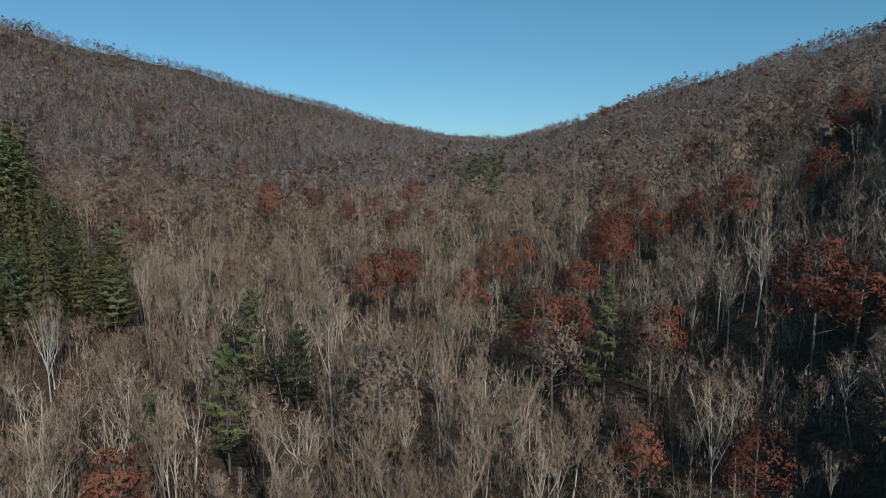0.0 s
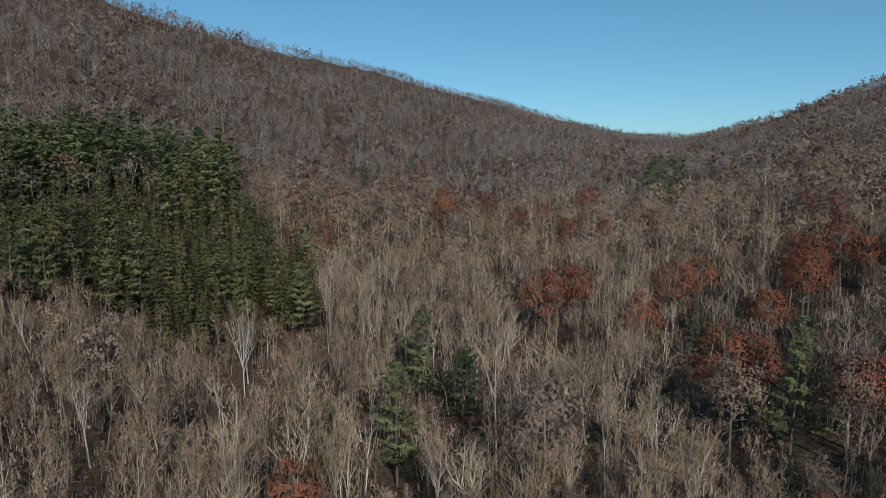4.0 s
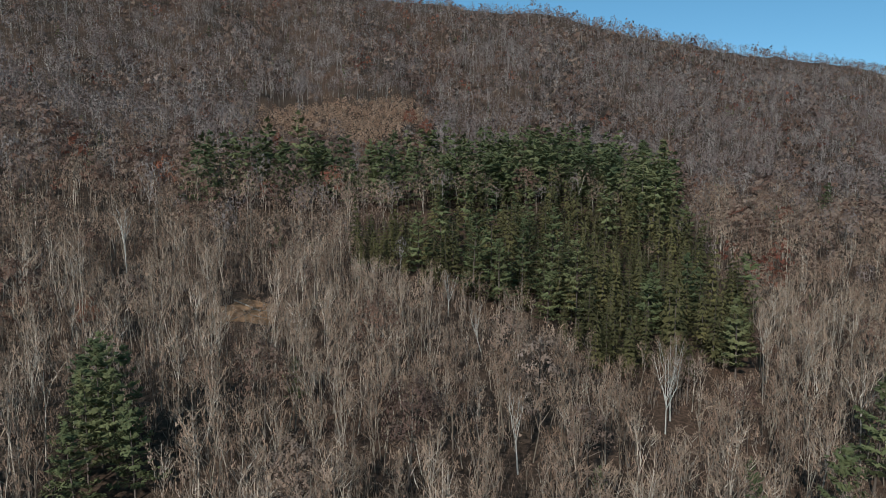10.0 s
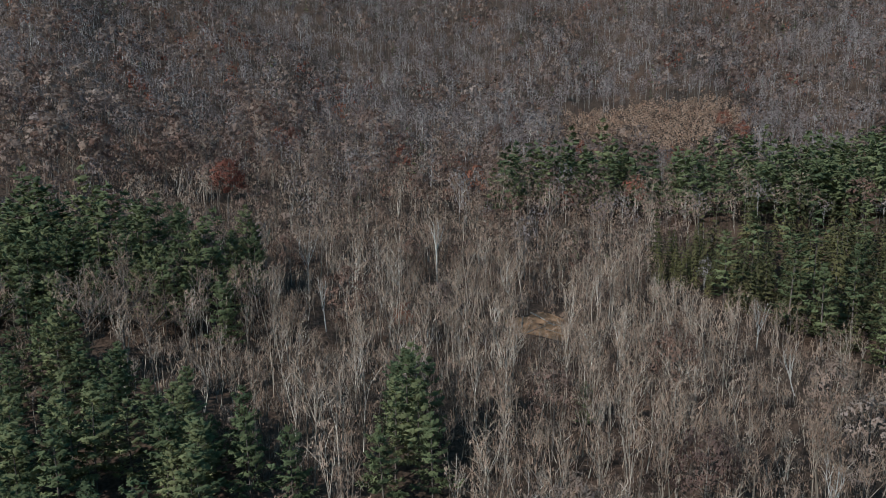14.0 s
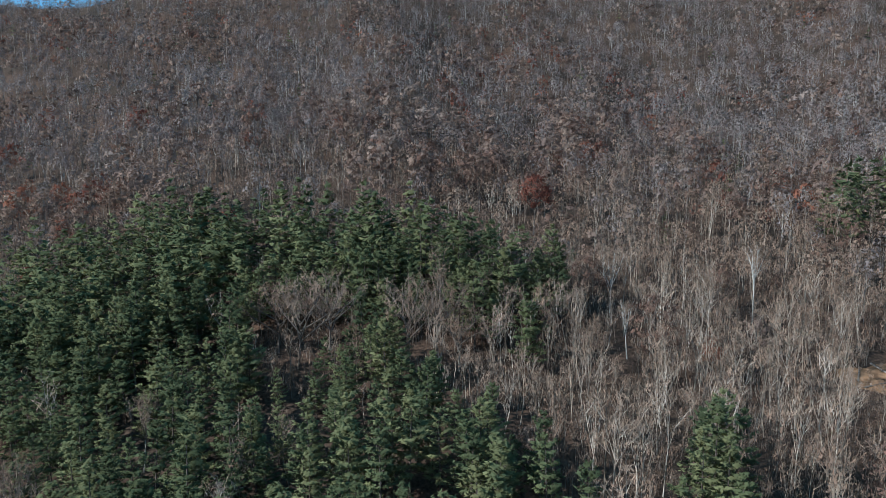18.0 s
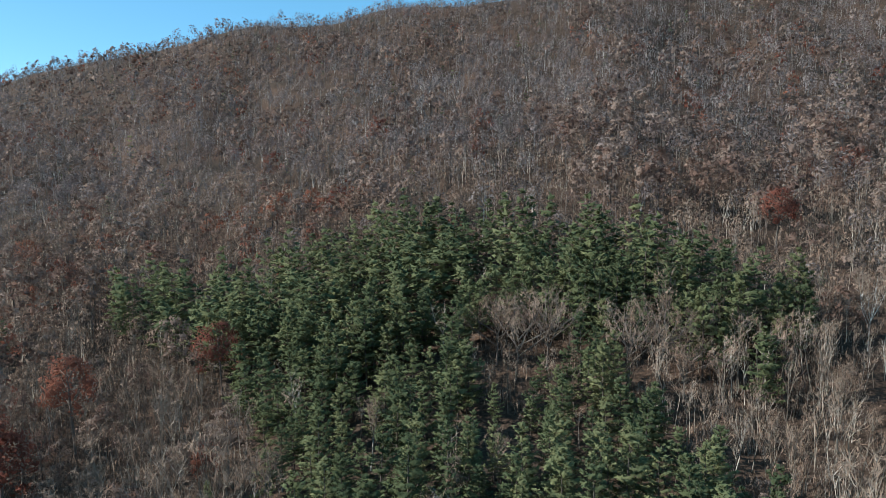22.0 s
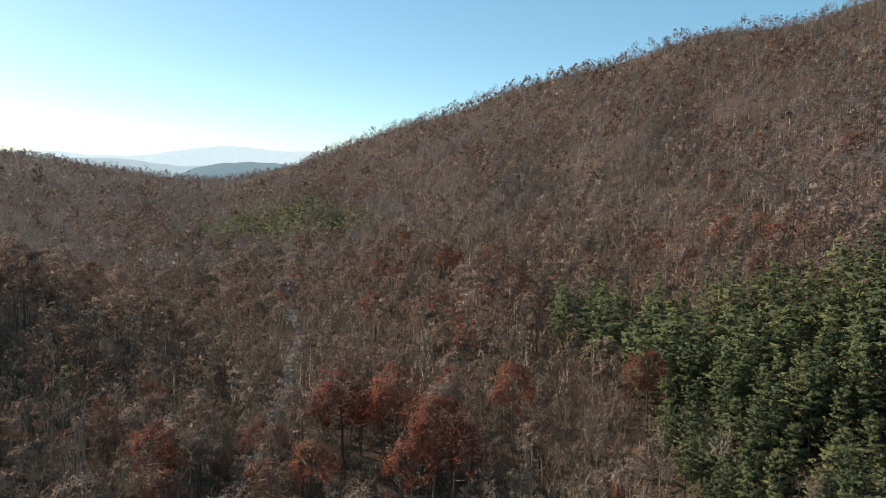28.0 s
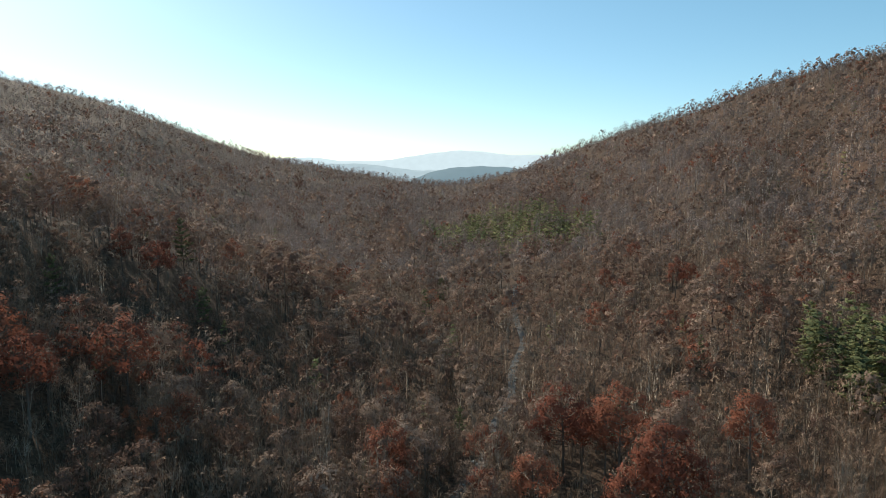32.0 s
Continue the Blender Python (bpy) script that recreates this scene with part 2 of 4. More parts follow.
def ground_z(x, y):
    x, y = np.asarray(x, float), np.asarray(y, float)
    r, a = np.hypot(x, y), bearings(x, y)
    i, j = np.minimum(a.astype(int), 359), np.minimum((r / 10).astype(int), 499)
    fa, fr = a - i, np.minimum(r / 10 - j, 1)
    z = (HEIGHTS[i, j] * (1 - fa) + HEIGHTS[i + 1, j] * fa) * (1 - fr) + (HEIGHTS[i, j + 1] * (1 - fa) + HEIGHTS[i + 1, j + 1] * fa) * fr
    w = np.clip((r - 60) / 500, 0, 1)
    bump = np.sin(x / 47 + 1.3 * np.sin(y / 61)) * np.cos(y / 53 + 0.7) + 0.5 * np.sin(x / 19 + y / 27) * np.cos(y / 17 - x / 31)
    gully = np.sin(np.radians(a) * 23 + np.sin(r / 150)) + 0.6 * np.sin(np.radians(a) * 41 + 2 + np.sin(r / 90))
    rim = np.interp(a, np.arange(361), RIMS)
    hollows = np.sin(np.radians(a) * 31 + 1.7 * np.sin(r / 210)) + 0.5 * np.sin(np.radians(a) * 67 + 1.3 * np.sin(r / 130) + 1)
    z = z + hollows * 5.5 * np.clip((r - 440) / 180, 0, 1) * np.clip((rim - 70 - r) / 200, 0, 1)
    return z + bump * (0.8 + 2.0 * w) + gully * 2.2 * w * np.clip((1500 - r) / 600, 0, 1)


def at(bearing, r):
    a = np.radians(bearing)
    return -np.sin(a) * r, np.cos(a) * r


def raw_mesh(name, verts, faces, mats=(), slots=None, tint=None, normals=None):
    """A mesh from arrays of triangles."""
    me = bpy.data.meshes.new(name)
    verts, faces = np.ascontiguousarray(verts, dtype=np.float32), np.ascontiguousarray(faces, dtype=np.int32)
    me.vertices.add(len(verts))
    me.vertices.foreach_set("co", verts.ravel())
    side = faces.shape[1]
    me.loops.add(faces.size)
    me.loops.foreach_set("vertex_index", faces.ravel())
    me.polygons.add(len(faces))
    me.polygons.foreach_set("loop_start", np.arange(0, faces.size, side, dtype=np.int32))
    if slots is not None:
        me.polygons.foreach_set("material_index", np.ascontiguousarray(slots, dtype=np.int32))
    for m in mats:
        me.materials.append(m)
    if tint is not None:
        me.attributes.new("tint", "FLOAT", "POINT").data.foreach_set("value", np.ascontiguousarray(tint, dtype=np.float32))
    if normals is not None:
        me.attributes.new("custom_normal", "FLOAT_VECTOR", "POINT").data.foreach_set("vector", np.ascontiguousarray(normals, dtype=np.float32).ravel())
    me.update(calc_edges=True)
    return me


def ring_sheet(name, radii, turns, height, mat):
    """A sheet of rings round the hovering point."""
    rr, tt = np.meshgrid(radii, turns, indexing="ij")
    x, y = at(tt, rr)
    z = height(x, y)
    n, m = rr.shape
    idx = np.arange(n * m).reshape(n, m)
    faces = np.stack([idx[:-1, :-1], idx[1:, :-1], idx[1:, 1:], idx[:-1, 1:]], -1).reshape(-1, 4)
    me = raw_mesh(name, np.stack([x, y, z], -1).reshape(-1, 3), faces, [mat])
    me.polygons.foreach_set("use_smooth", np.ones(len(faces), dtype=bool))
    return new(name, me)


radii = np.r_[0.01, np.arange(8, 420, 8), np.geomspace(420, 4990, 110)]
ground = ring_sheet("ground", radii, np.arange(0, 360.01, 1.5), ground_z, LITTER)
tagged(ground, "valley floor and mountain slopes covered in brown leaf litter", "ground", kind="structure")


def far_range(name, lo, hi, r, base, crest, colour, glow, label):
    """A hill far down the valley, its haze painted as glow: crest is a function of the bearing."""
    turns = np.arange(lo, hi + 0.01, 0.25)
    up = np.array([crest(t) for t in turns])
    cols = []
    for k, (back, share) in enumerate([(0, 0), (60, 0.5), (140, 0.9), (200, 1.0), (320, 0.7)]):
        x, y = at(turns, r + back)
        cols.append(np.stack([x, y, base + (up - base) * share], -1))
    v = np.stack(cols)
    n, m = v.shape[:2]
    idx = np.arange(n * m).reshape(n, m)
    faces = np.stack([idx[:-1, :-1], idx[1:, :-1], idx[1:, 1:], idx[:-1, 1:]], -1).reshape(-1, 4)
    me = raw_mesh(name, v.reshape(-1, 3), faces, [hazed_glow_material(name, colour, glow)])
    me.polygons.foreach_set("use_smooth", np.ones(len(faces), dtype=bool))
    return tagged(new(name, me), label, "hill", kind="structure")


def crest_line(*points):
    """A crest through (bearing, height) points, gently uneven."""
    turns, ups = zip(*points)
    return lambda t: float(np.mean(np.interp([t - 0.6, t - 0.3, t, t + 0.3, t + 0.6], turns, ups))) + 1.0 * math.sin(t * 3.1) + 0.6 * math.sin(t * 7.3)


far_range("backdrop_hill", 155, 174, 2900, -80, crest_line((155, 10), (161.2, 29), (162.6, 40), (164.8, 45), (167.1, 38), (168.5, 24), (169.7, 0), (171, -30), (174, -60)), (0.16, 0.235, 0.275), 1.0, "wooded hill across the valley mouth, blue-grey with painted haze")
far_range("backdrop_ridge", 150, 190, 3500, -80, crest_line((150, 10), (165, 15), (170, 17), (174, 54), (177, 55), (190, 60)), (0.34, 0.44, 0.49), 1.0, "low ridge beyond the valley, blue with painted haze")
far_range("backdrop_range", 150, 196, 4300, -80, crest_line((150, 110), (158, 100), (162.6, 95), (163.9, 114), (166.4, 129), (168.9, 109), (172.6, 65), (176.2, 67), (178, 92), (179.3, 86), (196, 80)), (0.50, 0.62, 0.67), 1.0, "mountain range on the horizon, pale with painted haze")


# ---- trees as arrays: vertices, triangles, slot of each triangle ----
def tube(points, radii, sides):
    pts, rad = np.asarray(points, float), np.asarray(radii, float)
    n = len(pts)
    way = np.gradient(pts, axis=0)
    way /= np.linalg.norm(way, axis=1, keepdims=True)
    ref = np.where(np.abs(way[:, 2:3]) > 0.9, [[1.0, 0, 0]], [[0, 0, 1.0]])
    u = np.cross(way, ref)
    u /= np.linalg.norm(u, axis=1, keepdims=True)
    w = np.cross(way, u)
    ang = np.arange(sides) * 2 * np.pi / sides
    v = (pts[:, None] + rad[:, None, None] * (np.cos(ang)[None, :, None] * u[:, None] + np.sin(ang)[None, :, None] * w[:, None])).reshape(-1, 3)
    f = []
    for i in range(n - 1):
        for k in range(sides):
            a, b = i * sides + k, i * sides + (k + 1) % sides
            f += [(a, b, b + sides), (a, b + sides, a + sides)]
    return v, np.array(f)


def spikes(base, tip, width, rng, facing=None):
    """One slim triangle for each twig, turned towards facing where that is given."""
    way = tip - base
    side = np.cross(way, rng.normal(size=way.shape) if facing is None else facing + rng.normal(0, 0.35, way.shape))
    side *= (np.asarray(width).reshape(-1, 1) / 2) / np.maximum(np.linalg.norm(side, axis=1, keepdims=True), 1e-6)
    v = np.stack([base - side, base + side, tip], 1).reshape(-1, 3)
    return v, np.arange(len(v)).reshape(-1, 3)


def tufts(centre, normal, size, rng, slim=1.0, lie=None):
    """One small triangle for each spray of needles, leaves or twigs."""
    a = np.cross(normal, rng.normal(size=centre.shape) if lie is None else lie)
    a /= np.maximum(np.linalg.norm(a, axis=1, keepdims=True), 1e-6)
    b = np.cross(a, normal) if lie is not None else np.cross(normal, a)
    b /= np.maximum(np.linalg.norm(b, axis=1, keepdims=True), 1e-6)
    t = np.asarray(size).reshape(-1, 1)
    w = t * slim
    v = np.stack([centre - a * w * 0.5 - b * t * 0.35, centre + a * w * 0.5 - b * t * 0.3, centre + b * t * 0.65], 1).reshape(-1, 3)
    return v, np.arange(len(v)).reshape(-1, 3)


def unit(v):
    return v / np.maximum(np.linalg.norm(v, axis=-1, keepdims=True), 1e-6)


def joined(pieces):
    vs, fs, ss, n = [], [], [], 0
    for (v, f), slot in pieces:
        vs.append(v), fs.append(f + n), ss.append(np.full(len(f), slot))
        n += len(v)
    return np.vstack(vs), np.vstack(fs), np.concatenate(ss)


def along(base, mid, tip, k, part):
    """Points on the bent limbs k, at part of their length."""
    return np.where(part < 0.5, base[k] + (mid[k] - base[k]) * part * 2, mid[k] + (tip[k] - mid[k]) * (part * 2 - 1))


# level 0: single trees, 1: woods close by, 2: middle distance, 3: slopes, 4: far slopes
def bare_tree_arrays(seed, level, wide=None, fork=None):
    """A leafless hardwood, 18 m high: slender stem, steep forking leaders, a haze of fine twigs."""
    rng = np.random.default_rng(seed)
    height = 18.0 * rng.uniform(0.9, 1.1)
    bend = rng.normal(0, 0.7, 2)
    broad = wide is not None
    wide = wide or rng.uniform(0.6, 1.1)
    fork = height * (fork or rng.uniform(0.22, 0.5))

    def axis(z):
        k = (np.asarray(z) / height)[..., None]
        return np.concatenate([bend * np.sin(k * 2.6), k * height], -1)

    wood, crown = [], []
    ks = np.array([0, 0.35, 0.7, 1.0]) * fork
    thick = 1.7 if broad else 1.0
    if level == 0:
        wood.append((tube(axis(ks), np.array([0.17, 0.145, 0.125, 0.105]) * thick, 6), 0))
    elif level == 1:
        wood.append((tube(axis(ks[[0, 3]]), [0.16, 0.10], 3), 0))
    else:
        wood.append((spikes(axis(ks[:1]), axis(np.array([height * 0.92])), [(0.2, 0.2, 0.26)[level - 2]], rng), 0))
    # steep leaders from the fork, the first one straight on
    count = (11 if broad else 7, 6, 4, 3, 2)[level]
    turn = np.arange(count) * 2.4 + rng.uniform(0, 6.28)
    out = np.stack([np.cos(turn), np.sin(turn), 0 * turn], 1)
    side = wide * rng.uniform(1.4, 3.6, count)
    side[0] = 0.5
    base = axis(np.minimum(fork * rng.uniform(0.75, 1.0, count) + np.arange(count) * 0.5, height * 0.8))
    tip = base * [1, 1, 0] + out * side[:, None]
    drop = (0.34 if broad else 0.17) * (side / (4 * wide)) ** 2
    tip[:, 2] = height * (1.0 - drop) * rng.uniform(0.84, 1.0, count)
    mid = base * 0.48 + tip * 0.52 + out * (side * 0.14)[:, None] + rng.normal(0, 0.5 if broad else 0.25, base.shape)
    if level == 0:
        for b, m, t in zip(base, mid, tip):
            crown.append((tube([b, m, t], np.array([0.085, 0.06, 0.014]) * thick, 4), 0))
    else:
        w = (0.13, 0.14, 0.15, 0.2)[level - 1]
        crown.append((spikes(base, mid + (tip - mid) * 0.15, np.full(count, w), rng), 0))
        crown.append((spikes(mid - (mid - base) * 0.3, tip, np.full(count, w * 0.75), rng), 0))
    # ascending branches on the leaders
    n = (110 if broad else 54, 22, 9, 3, 0)[level]
    starts, ways = np.vstack([base, mid]), np.vstack([mid - base, tip - mid])
    p = np.r_[np.full(count, 0.3), np.full(count, 1.2)]
    if n:
        k = rng.integers(0, count, n)
        part = rng.uniform(0.22, 0.92, (n, 1))
        b = along(base, mid, tip, k, part)
        round_about = rng.uniform(0, 6.28, n)
        spread = np.stack([np.cos(round_about), np.sin(round_about), 0 * round_about], 1)
        w = unit(tip[k] - base[k]) + spread * rng.uniform(0.5, 1.2, (n, 1)) + [0, 0, 0.2]
        w = unit(w) * (rng.uniform(1.8, 3.8, (n, 1)) * (1.15 - 0.6 * part)) * (1.3 if broad else 1.0)
        crown.append((spikes(b, b + w, np.full(n, (0.08, 0.095, 0.13, 0.16)[level]), rng), 0))
        starts, ways, p = np.vstack([starts, b]), np.vstack([ways, w]), np.r_[p, np.ones(n)]
    if level >= 2:
        # a domed crown of fine sprays
        n = (64, 44, 16)[level - 2]
        turn, up = np.arange(n) * 2.4 + rng.normal(0, 0.3, n), np.linspace(0.98, -0.35, n) + rng.normal(0, 0.06, n)
        flat = np.sqrt(np.clip(1 - up**2, 0.02, 1))
        shell = np.stack([np.cos(turn) * flat, np.sin(turn) * flat, up], 1) * rng.uniform(0.78, 1.05, (n, 1))
        round_wide = rng.uniform(2.9, 4.2)
        c = shell * [round_wide, round_wide, height * 0.3] + [0, 0, height * 0.69]
        size = rng.uniform(0.8, 1.4, n) * (1.05, 1.2, 2.0)[level - 2]
        crown.append((tufts(c, unit(shell) + rng.normal(0, 0.25, (n, 3)), size, rng, 0.75), 2))
        return joined(wood), joined(crown)
    # lone twigs, then thin upright sprays of finer ones
    n = (1100 if broad else 440, 66)[level]
    k = rng.choice(len(starts), n, p=p / p.sum())
    b = starts[k] + ways[k] * rng.uniform(0.3, 1.0, (n, 1))
    w = unit(unit(ways[k]) * 0.9 + rng.normal(0, 0.5, (n, 3)) + [0, 0, 0.15]) * rng.uniform(0.7, 1.7, (n, 1))
    face = unit((b + w * 0.5) - [0, 0, height * 0.6])
    crown.append((spikes(b, b + w, np.full(n, (0.05, 0.1)[level]), rng, face), 1))
    n = (420 if broad else 120, 32)[level]
    k = rng.choice(len(starts), n, p=p / p.sum())
    b = starts[k] + ways[k] * rng.uniform(0.25, 1.05, (n, 1)) + rng.normal(0, 0.3, (n, 3))
    away = unit((b - [0, 0, height * 0.55]) * [1, 1, 0.8])
    lie = unit(ways[k]) + [0, 0, 0.45] + rng.normal(0, 0.25, (n, 3))
    crown.append((tufts(b, away + rng.normal(0, 0.3, (n, 3)), rng.uniform(1.2, 2.3, n) * (0.9, 1.2)[level], rng, (0.19, 0.25)[level], lie), 2))
    return joined(wood), joined(crown)


def broad_tree_arrays(seed, level):
    """An old spreading hardwood with crooked limbs and a wide crown of twigs."""
    return bare_tree_arrays(seed + 50, level, wide=2.5, fork=0.26)


def shrub_arrays(seed, level):
    """Undergrowth: a clump of thin upright stems, 5 m high."""
    rng = np.random.default_rng(seed)
    n = 22
    foot = np.concatenate([rng.normal(0, 0.9, (n, 2)), np.zeros((n, 1))], 1)
    tip = foot + np.concatenate([rng.normal(0, 0.7, (n, 2)), rng.uniform(2.2, 5.4, (n, 1))], 1)
    k = rng.integers(0, n, 16)
    b = foot[k] + (tip - foot)[k] * rng.uniform(0.3, 0.8, (16, 1))
    w = unit(rng.normal(0, 0.6, (16, 3)) + [0, 0, 1.0]) * rng.uniform(0.8, 1.8, (16, 1))
    wood = [(spikes(foot, tip, rng.uniform(0.08, 0.15, n), rng), 0)]
    crown = [(spikes(b, b + w, np.full(16, 0.09), rng), 1)]
    k = rng.integers(0, n, 12)
    c = foot[k] + (tip - foot)[k] * rng.uniform(0.35, 0.95, (12, 1))
    crown.append((tufts(c, rng.normal(0, 1, (12, 3)) * [1, 1, 0.4], rng.uniform(1.2, 2.2, 12), rng, 0.5, rng.normal(0, 0.3, (12, 3)) + [0, 0, 1.0]), 2))
    return joined(wood), joined(crown)


def ridge_tree_arrays(seed, level):
    """A low, wind-clipped tree of the ridge tops, 8 m high, with twigs down to the ground."""
    rng = np.random.default_rng(seed)
    height = 8.0 * rng.uniform(0.75, 1.25)
    n = 20
    turn, up = rng.uniform(0, 6.28, n), np.linspace(-0.95, 1.0, n)
    flat = np.sqrt(np.clip(1 - up**2, 0.03, 1))
    shell = np.stack([np.cos(turn) * flat, np.sin(turn) * flat, up], 1) * rng.uniform(0.55, 1.1, (n, 1))
    wide = rng.uniform(2.2, 3.5)
    c = shell * [wide, wide, height * 0.5] + [0, 0, height * 0.5]
    foot, top = np.zeros((1, 3)), np.array([[0, 0, height * 1.02]])
    crown = tufts(c, unit(shell) + rng.normal(0, 0.4, (n, 3)), rng.uniform(1.0, 1.9, n), rng, 0.8)
    return joined([(spikes(foot, top, [0.22], rng), 0)]), joined([(crown, 1)])


def leafy_tree_arrays(seed, level):
    """A hardwood that still holds its dry leaves, 17 m high."""
    rng = np.random.default_rng(seed)
    height = 17.0 * rng.uniform(0.9, 1.1)
    up = np.array([[0, 0, 0], [0.2, 0.1, 0.5 * height], [0.1, -0.2, 0.9 * height]])
    wood, crown = [], []
    wood.append((tube(up, [0.22, 0.15, 0.03], (6, 3)[level]), 0) if level < 2 else (spikes(up[:1], up[2:], [0.42], rng), 0))
    # a domed crown of clumps with gaps between, each on a limb of its own
    count = (26, 18, 12, 8, 5)[level]
    lift = 1 - (np.arange(count) + 0.5) / count * 1.45 + rng.normal(0, 0.08, count)
    turn = np.arange(count) * 2.4 + rng.uniform(0, 0.9, count)
    flat = np.sqrt(np.clip(1 - np.clip(lift, -0.75, 1) ** 2, 0.03, 1))
    wide = rng.uniform(3.4, 4.4)
    shell = np.stack([np.cos(turn) * flat * wide, np.sin(turn) * flat * wide, lift * height * 0.33], 1) * rng.uniform(0.72, 1.08, (count, 1))
    clumps = shell + [0, 0, height * 0.60]
    base = np.stack([0.1 + 0 * lift, 0 * lift, np.clip(clumps[:, 2] - 2.5, 0.25 * height, 0.8 * height)], 1)
    if level < 2:
        for b, t in zip(base, clumps):
            m = (b + t) / 2 + (t - b) * [0.12, 0.12, -0.1]
            crown.append((tube([b, m, t], [0.085, 0.05, 0.012], 3), 0) if level == 0 else (spikes(b[None], t[None], [0.14], rng), 0))
    n = (1700, 620, 210, 58, 18)[level]
    k = rng.integers(0, count, n)
    puff = unit(rng.normal(size=(n, 3)) + [0, 0, 0.25]) * rng.uniform(0.3, 1.1, (n, 1)) * [1.5, 1.5, 1.1]
    c = clumps[k] + puff
    size = rng.uniform(0.55, 1.3, n) * (0.46, 0.58, 0.9, 1.4, 2.5)[level]
    crown.append((tufts(c, unit(puff) + unit(shell[k]) * 0.8 + rng.normal(0, 0.3, (n, 3)), size, rng, 0.8), 1))
    return joined(wood), joined(crown)


def pine_arrays(seed, level):
    """A white pine, 20 m high: whorls of flat boughs with gaps between, turned up at the ends."""
    rng = np.random.default_rng(seed)
    height = 20.0 * rng.uniform(0.85, 1.12)
    wood, crown = [], []
    up = np.array([[0, 0, 0], [0.1, 0, 0.5 * height], [0, 0.1, height]])
    wood.append((tube(up, [0.24, 0.15, 0.02], (6, 3)[level]), 0) if level < 2 else (spikes(up[:1], up[2:], [0.4], rng), 0))
    whorls, each = ((10, 5), (9, 5), (8, 4), (5, 4), (4, 3))[level]
    b, w = [], []
    for i in range(whorls):
        k = float(np.clip((i + rng.uniform(-0.25, 0.25)) / (whorls - 1), 0, 1))
        z = height * (0.22 + 0.76 * k)
        reach = rng.uniform(0.8, 1.15)
        for j in range(each):
            turn = j * 2 * np.pi / each + i * 1.1 + rng.normal(0, 0.35)
            ln = (4.3 * (1 - k) ** 0.62 + 0.5) * rng.uniform(0.5, 1.25) * reach
            lift = 0.06 + 0.75 * k**1.4 + rng.normal(0, 0.08)
            b.append((0, 0, z)), w.append((np.cos(turn) * ln, np.sin(turn) * ln, lift * ln))
    b, w = np.array(b), np.array(w)
    if level < 2:
        crown.append((spikes(b, b + w, np.full(len(b), 0.12), rng), 0))
    # sprays lie along each bough and its side twigs, denser to its end
    n = (1550, 680, 230, 64, 30)[level]
    weight = np.linalg.norm(w, axis=1)
    k = rng.choice(len(b), n, p=(weight + 0.7) / (weight + 0.7).sum())
    part = 1 - rng.uniform(0, 1, (n, 1)) ** 1.3 * 0.75
    side = unit(np.cross(w[k], [0, 0, 1.0]))
    fan = rng.normal(0, 0.4, (n, 1)) * (0.35 + 0.24 * weight[k][:, None]) * (1.25 - 0.5 * part)
    c = b[k] + w[k] * part + side * fan + [0, 0, 1] * (0.45 * part**3 + rng.normal(0, 0.10, (n, 1))) + rng.normal(0, 0.08, (n, 3))
    normal = np.array([0, 0, 1.0]) + unit(w[k] * [1, 1, 0]) * 0.35 + rng.normal(0, 0.38, (n, 3))
    size = rng.uniform(0.6, 1.35, n) * (0.9, 1.25, 1.9, 2.9, 3.8)[level]
    lie = unit(w[k]) + [0, 0, 0.45] + side * np.sign(fan) * rng.uniform(0, 0.9, (n, 1)) + rng.normal(0, 0.25, (n, 3))
    crown.append((tufts(c, normal, size, rng, 0.5, lie), 1))
    return joined(wood), joined(crown)


def spruce_arrays(seed, level):
    """A narrow plantation spruce, 17 m high: tiers of drooping boughs under a sharp tip."""
    rng = np.random.default_rng(seed)
    height = 17.0 * rng.uniform(0.8, 1.15)
    up = np.array([[0, 0, 0], [0, 0, 0.5 * height], [0, 0, height]])
    wood = [(tube(up, [0.2, 0.12, 0.02], (5, 3)[level]), 0) if level < 2 else (spikes(up[:1], up[2:], [0.35], rng), 0)]
    n = (560, 300, 140, 44, 24)[level]
    tiers = 13
    k = 1 - np.sqrt(rng.uniform(0.0, 1, n))
    tier = np.round(k * tiers)
    k = np.clip((tier + rng.normal(0, 0.12, n)) / tiers, 0, 1)
    arms = 6
    turn = (rng.integers(0, arms, n) + tier * 0.37) * 2 * np.pi / arms + rng.normal(0, 0.2, n)
    edge = (2.5 * (1 - k) ** 0.8 + 0.15) * (1 + 0.2 * np.sin(turn * 3 + tier * 2.3))
    rad = edge * rng.uniform(0.35, 1.1, n)
    z = height * (0.12 + 0.86 * k) - rad * 0.38 + 0.12 * rad**2
    out = np.stack([np.cos(turn), np.sin(turn), 0 * turn], 1)
    c = out * rad[:, None] + np.stack([0 * z, 0 * z, z], 1)
    normal = out * 0.5 + np.array([0, 0, 0.9]) + rng.normal(0, 0.3, (n, 3))
    lie = out + [0, 0, -0.3] + rng.normal(0, 0.35, (n, 3))
    crown = [(tufts(c, normal, rng.uniform(0.6, 1.3, n) * (0.95, 1.2, 1.6, 2.2, 2.6)[level], rng, 0.5, lie), 1)]
    crown.append((spikes(np.array([[0, 0, height * 0.9]]), np.array([[0, 0, height * 1.04]]), [0.35], rng), 1))
    return joined(wood), joined(crown)


# ---- where each tree stands ----
rng = np.random.default_rng(11)


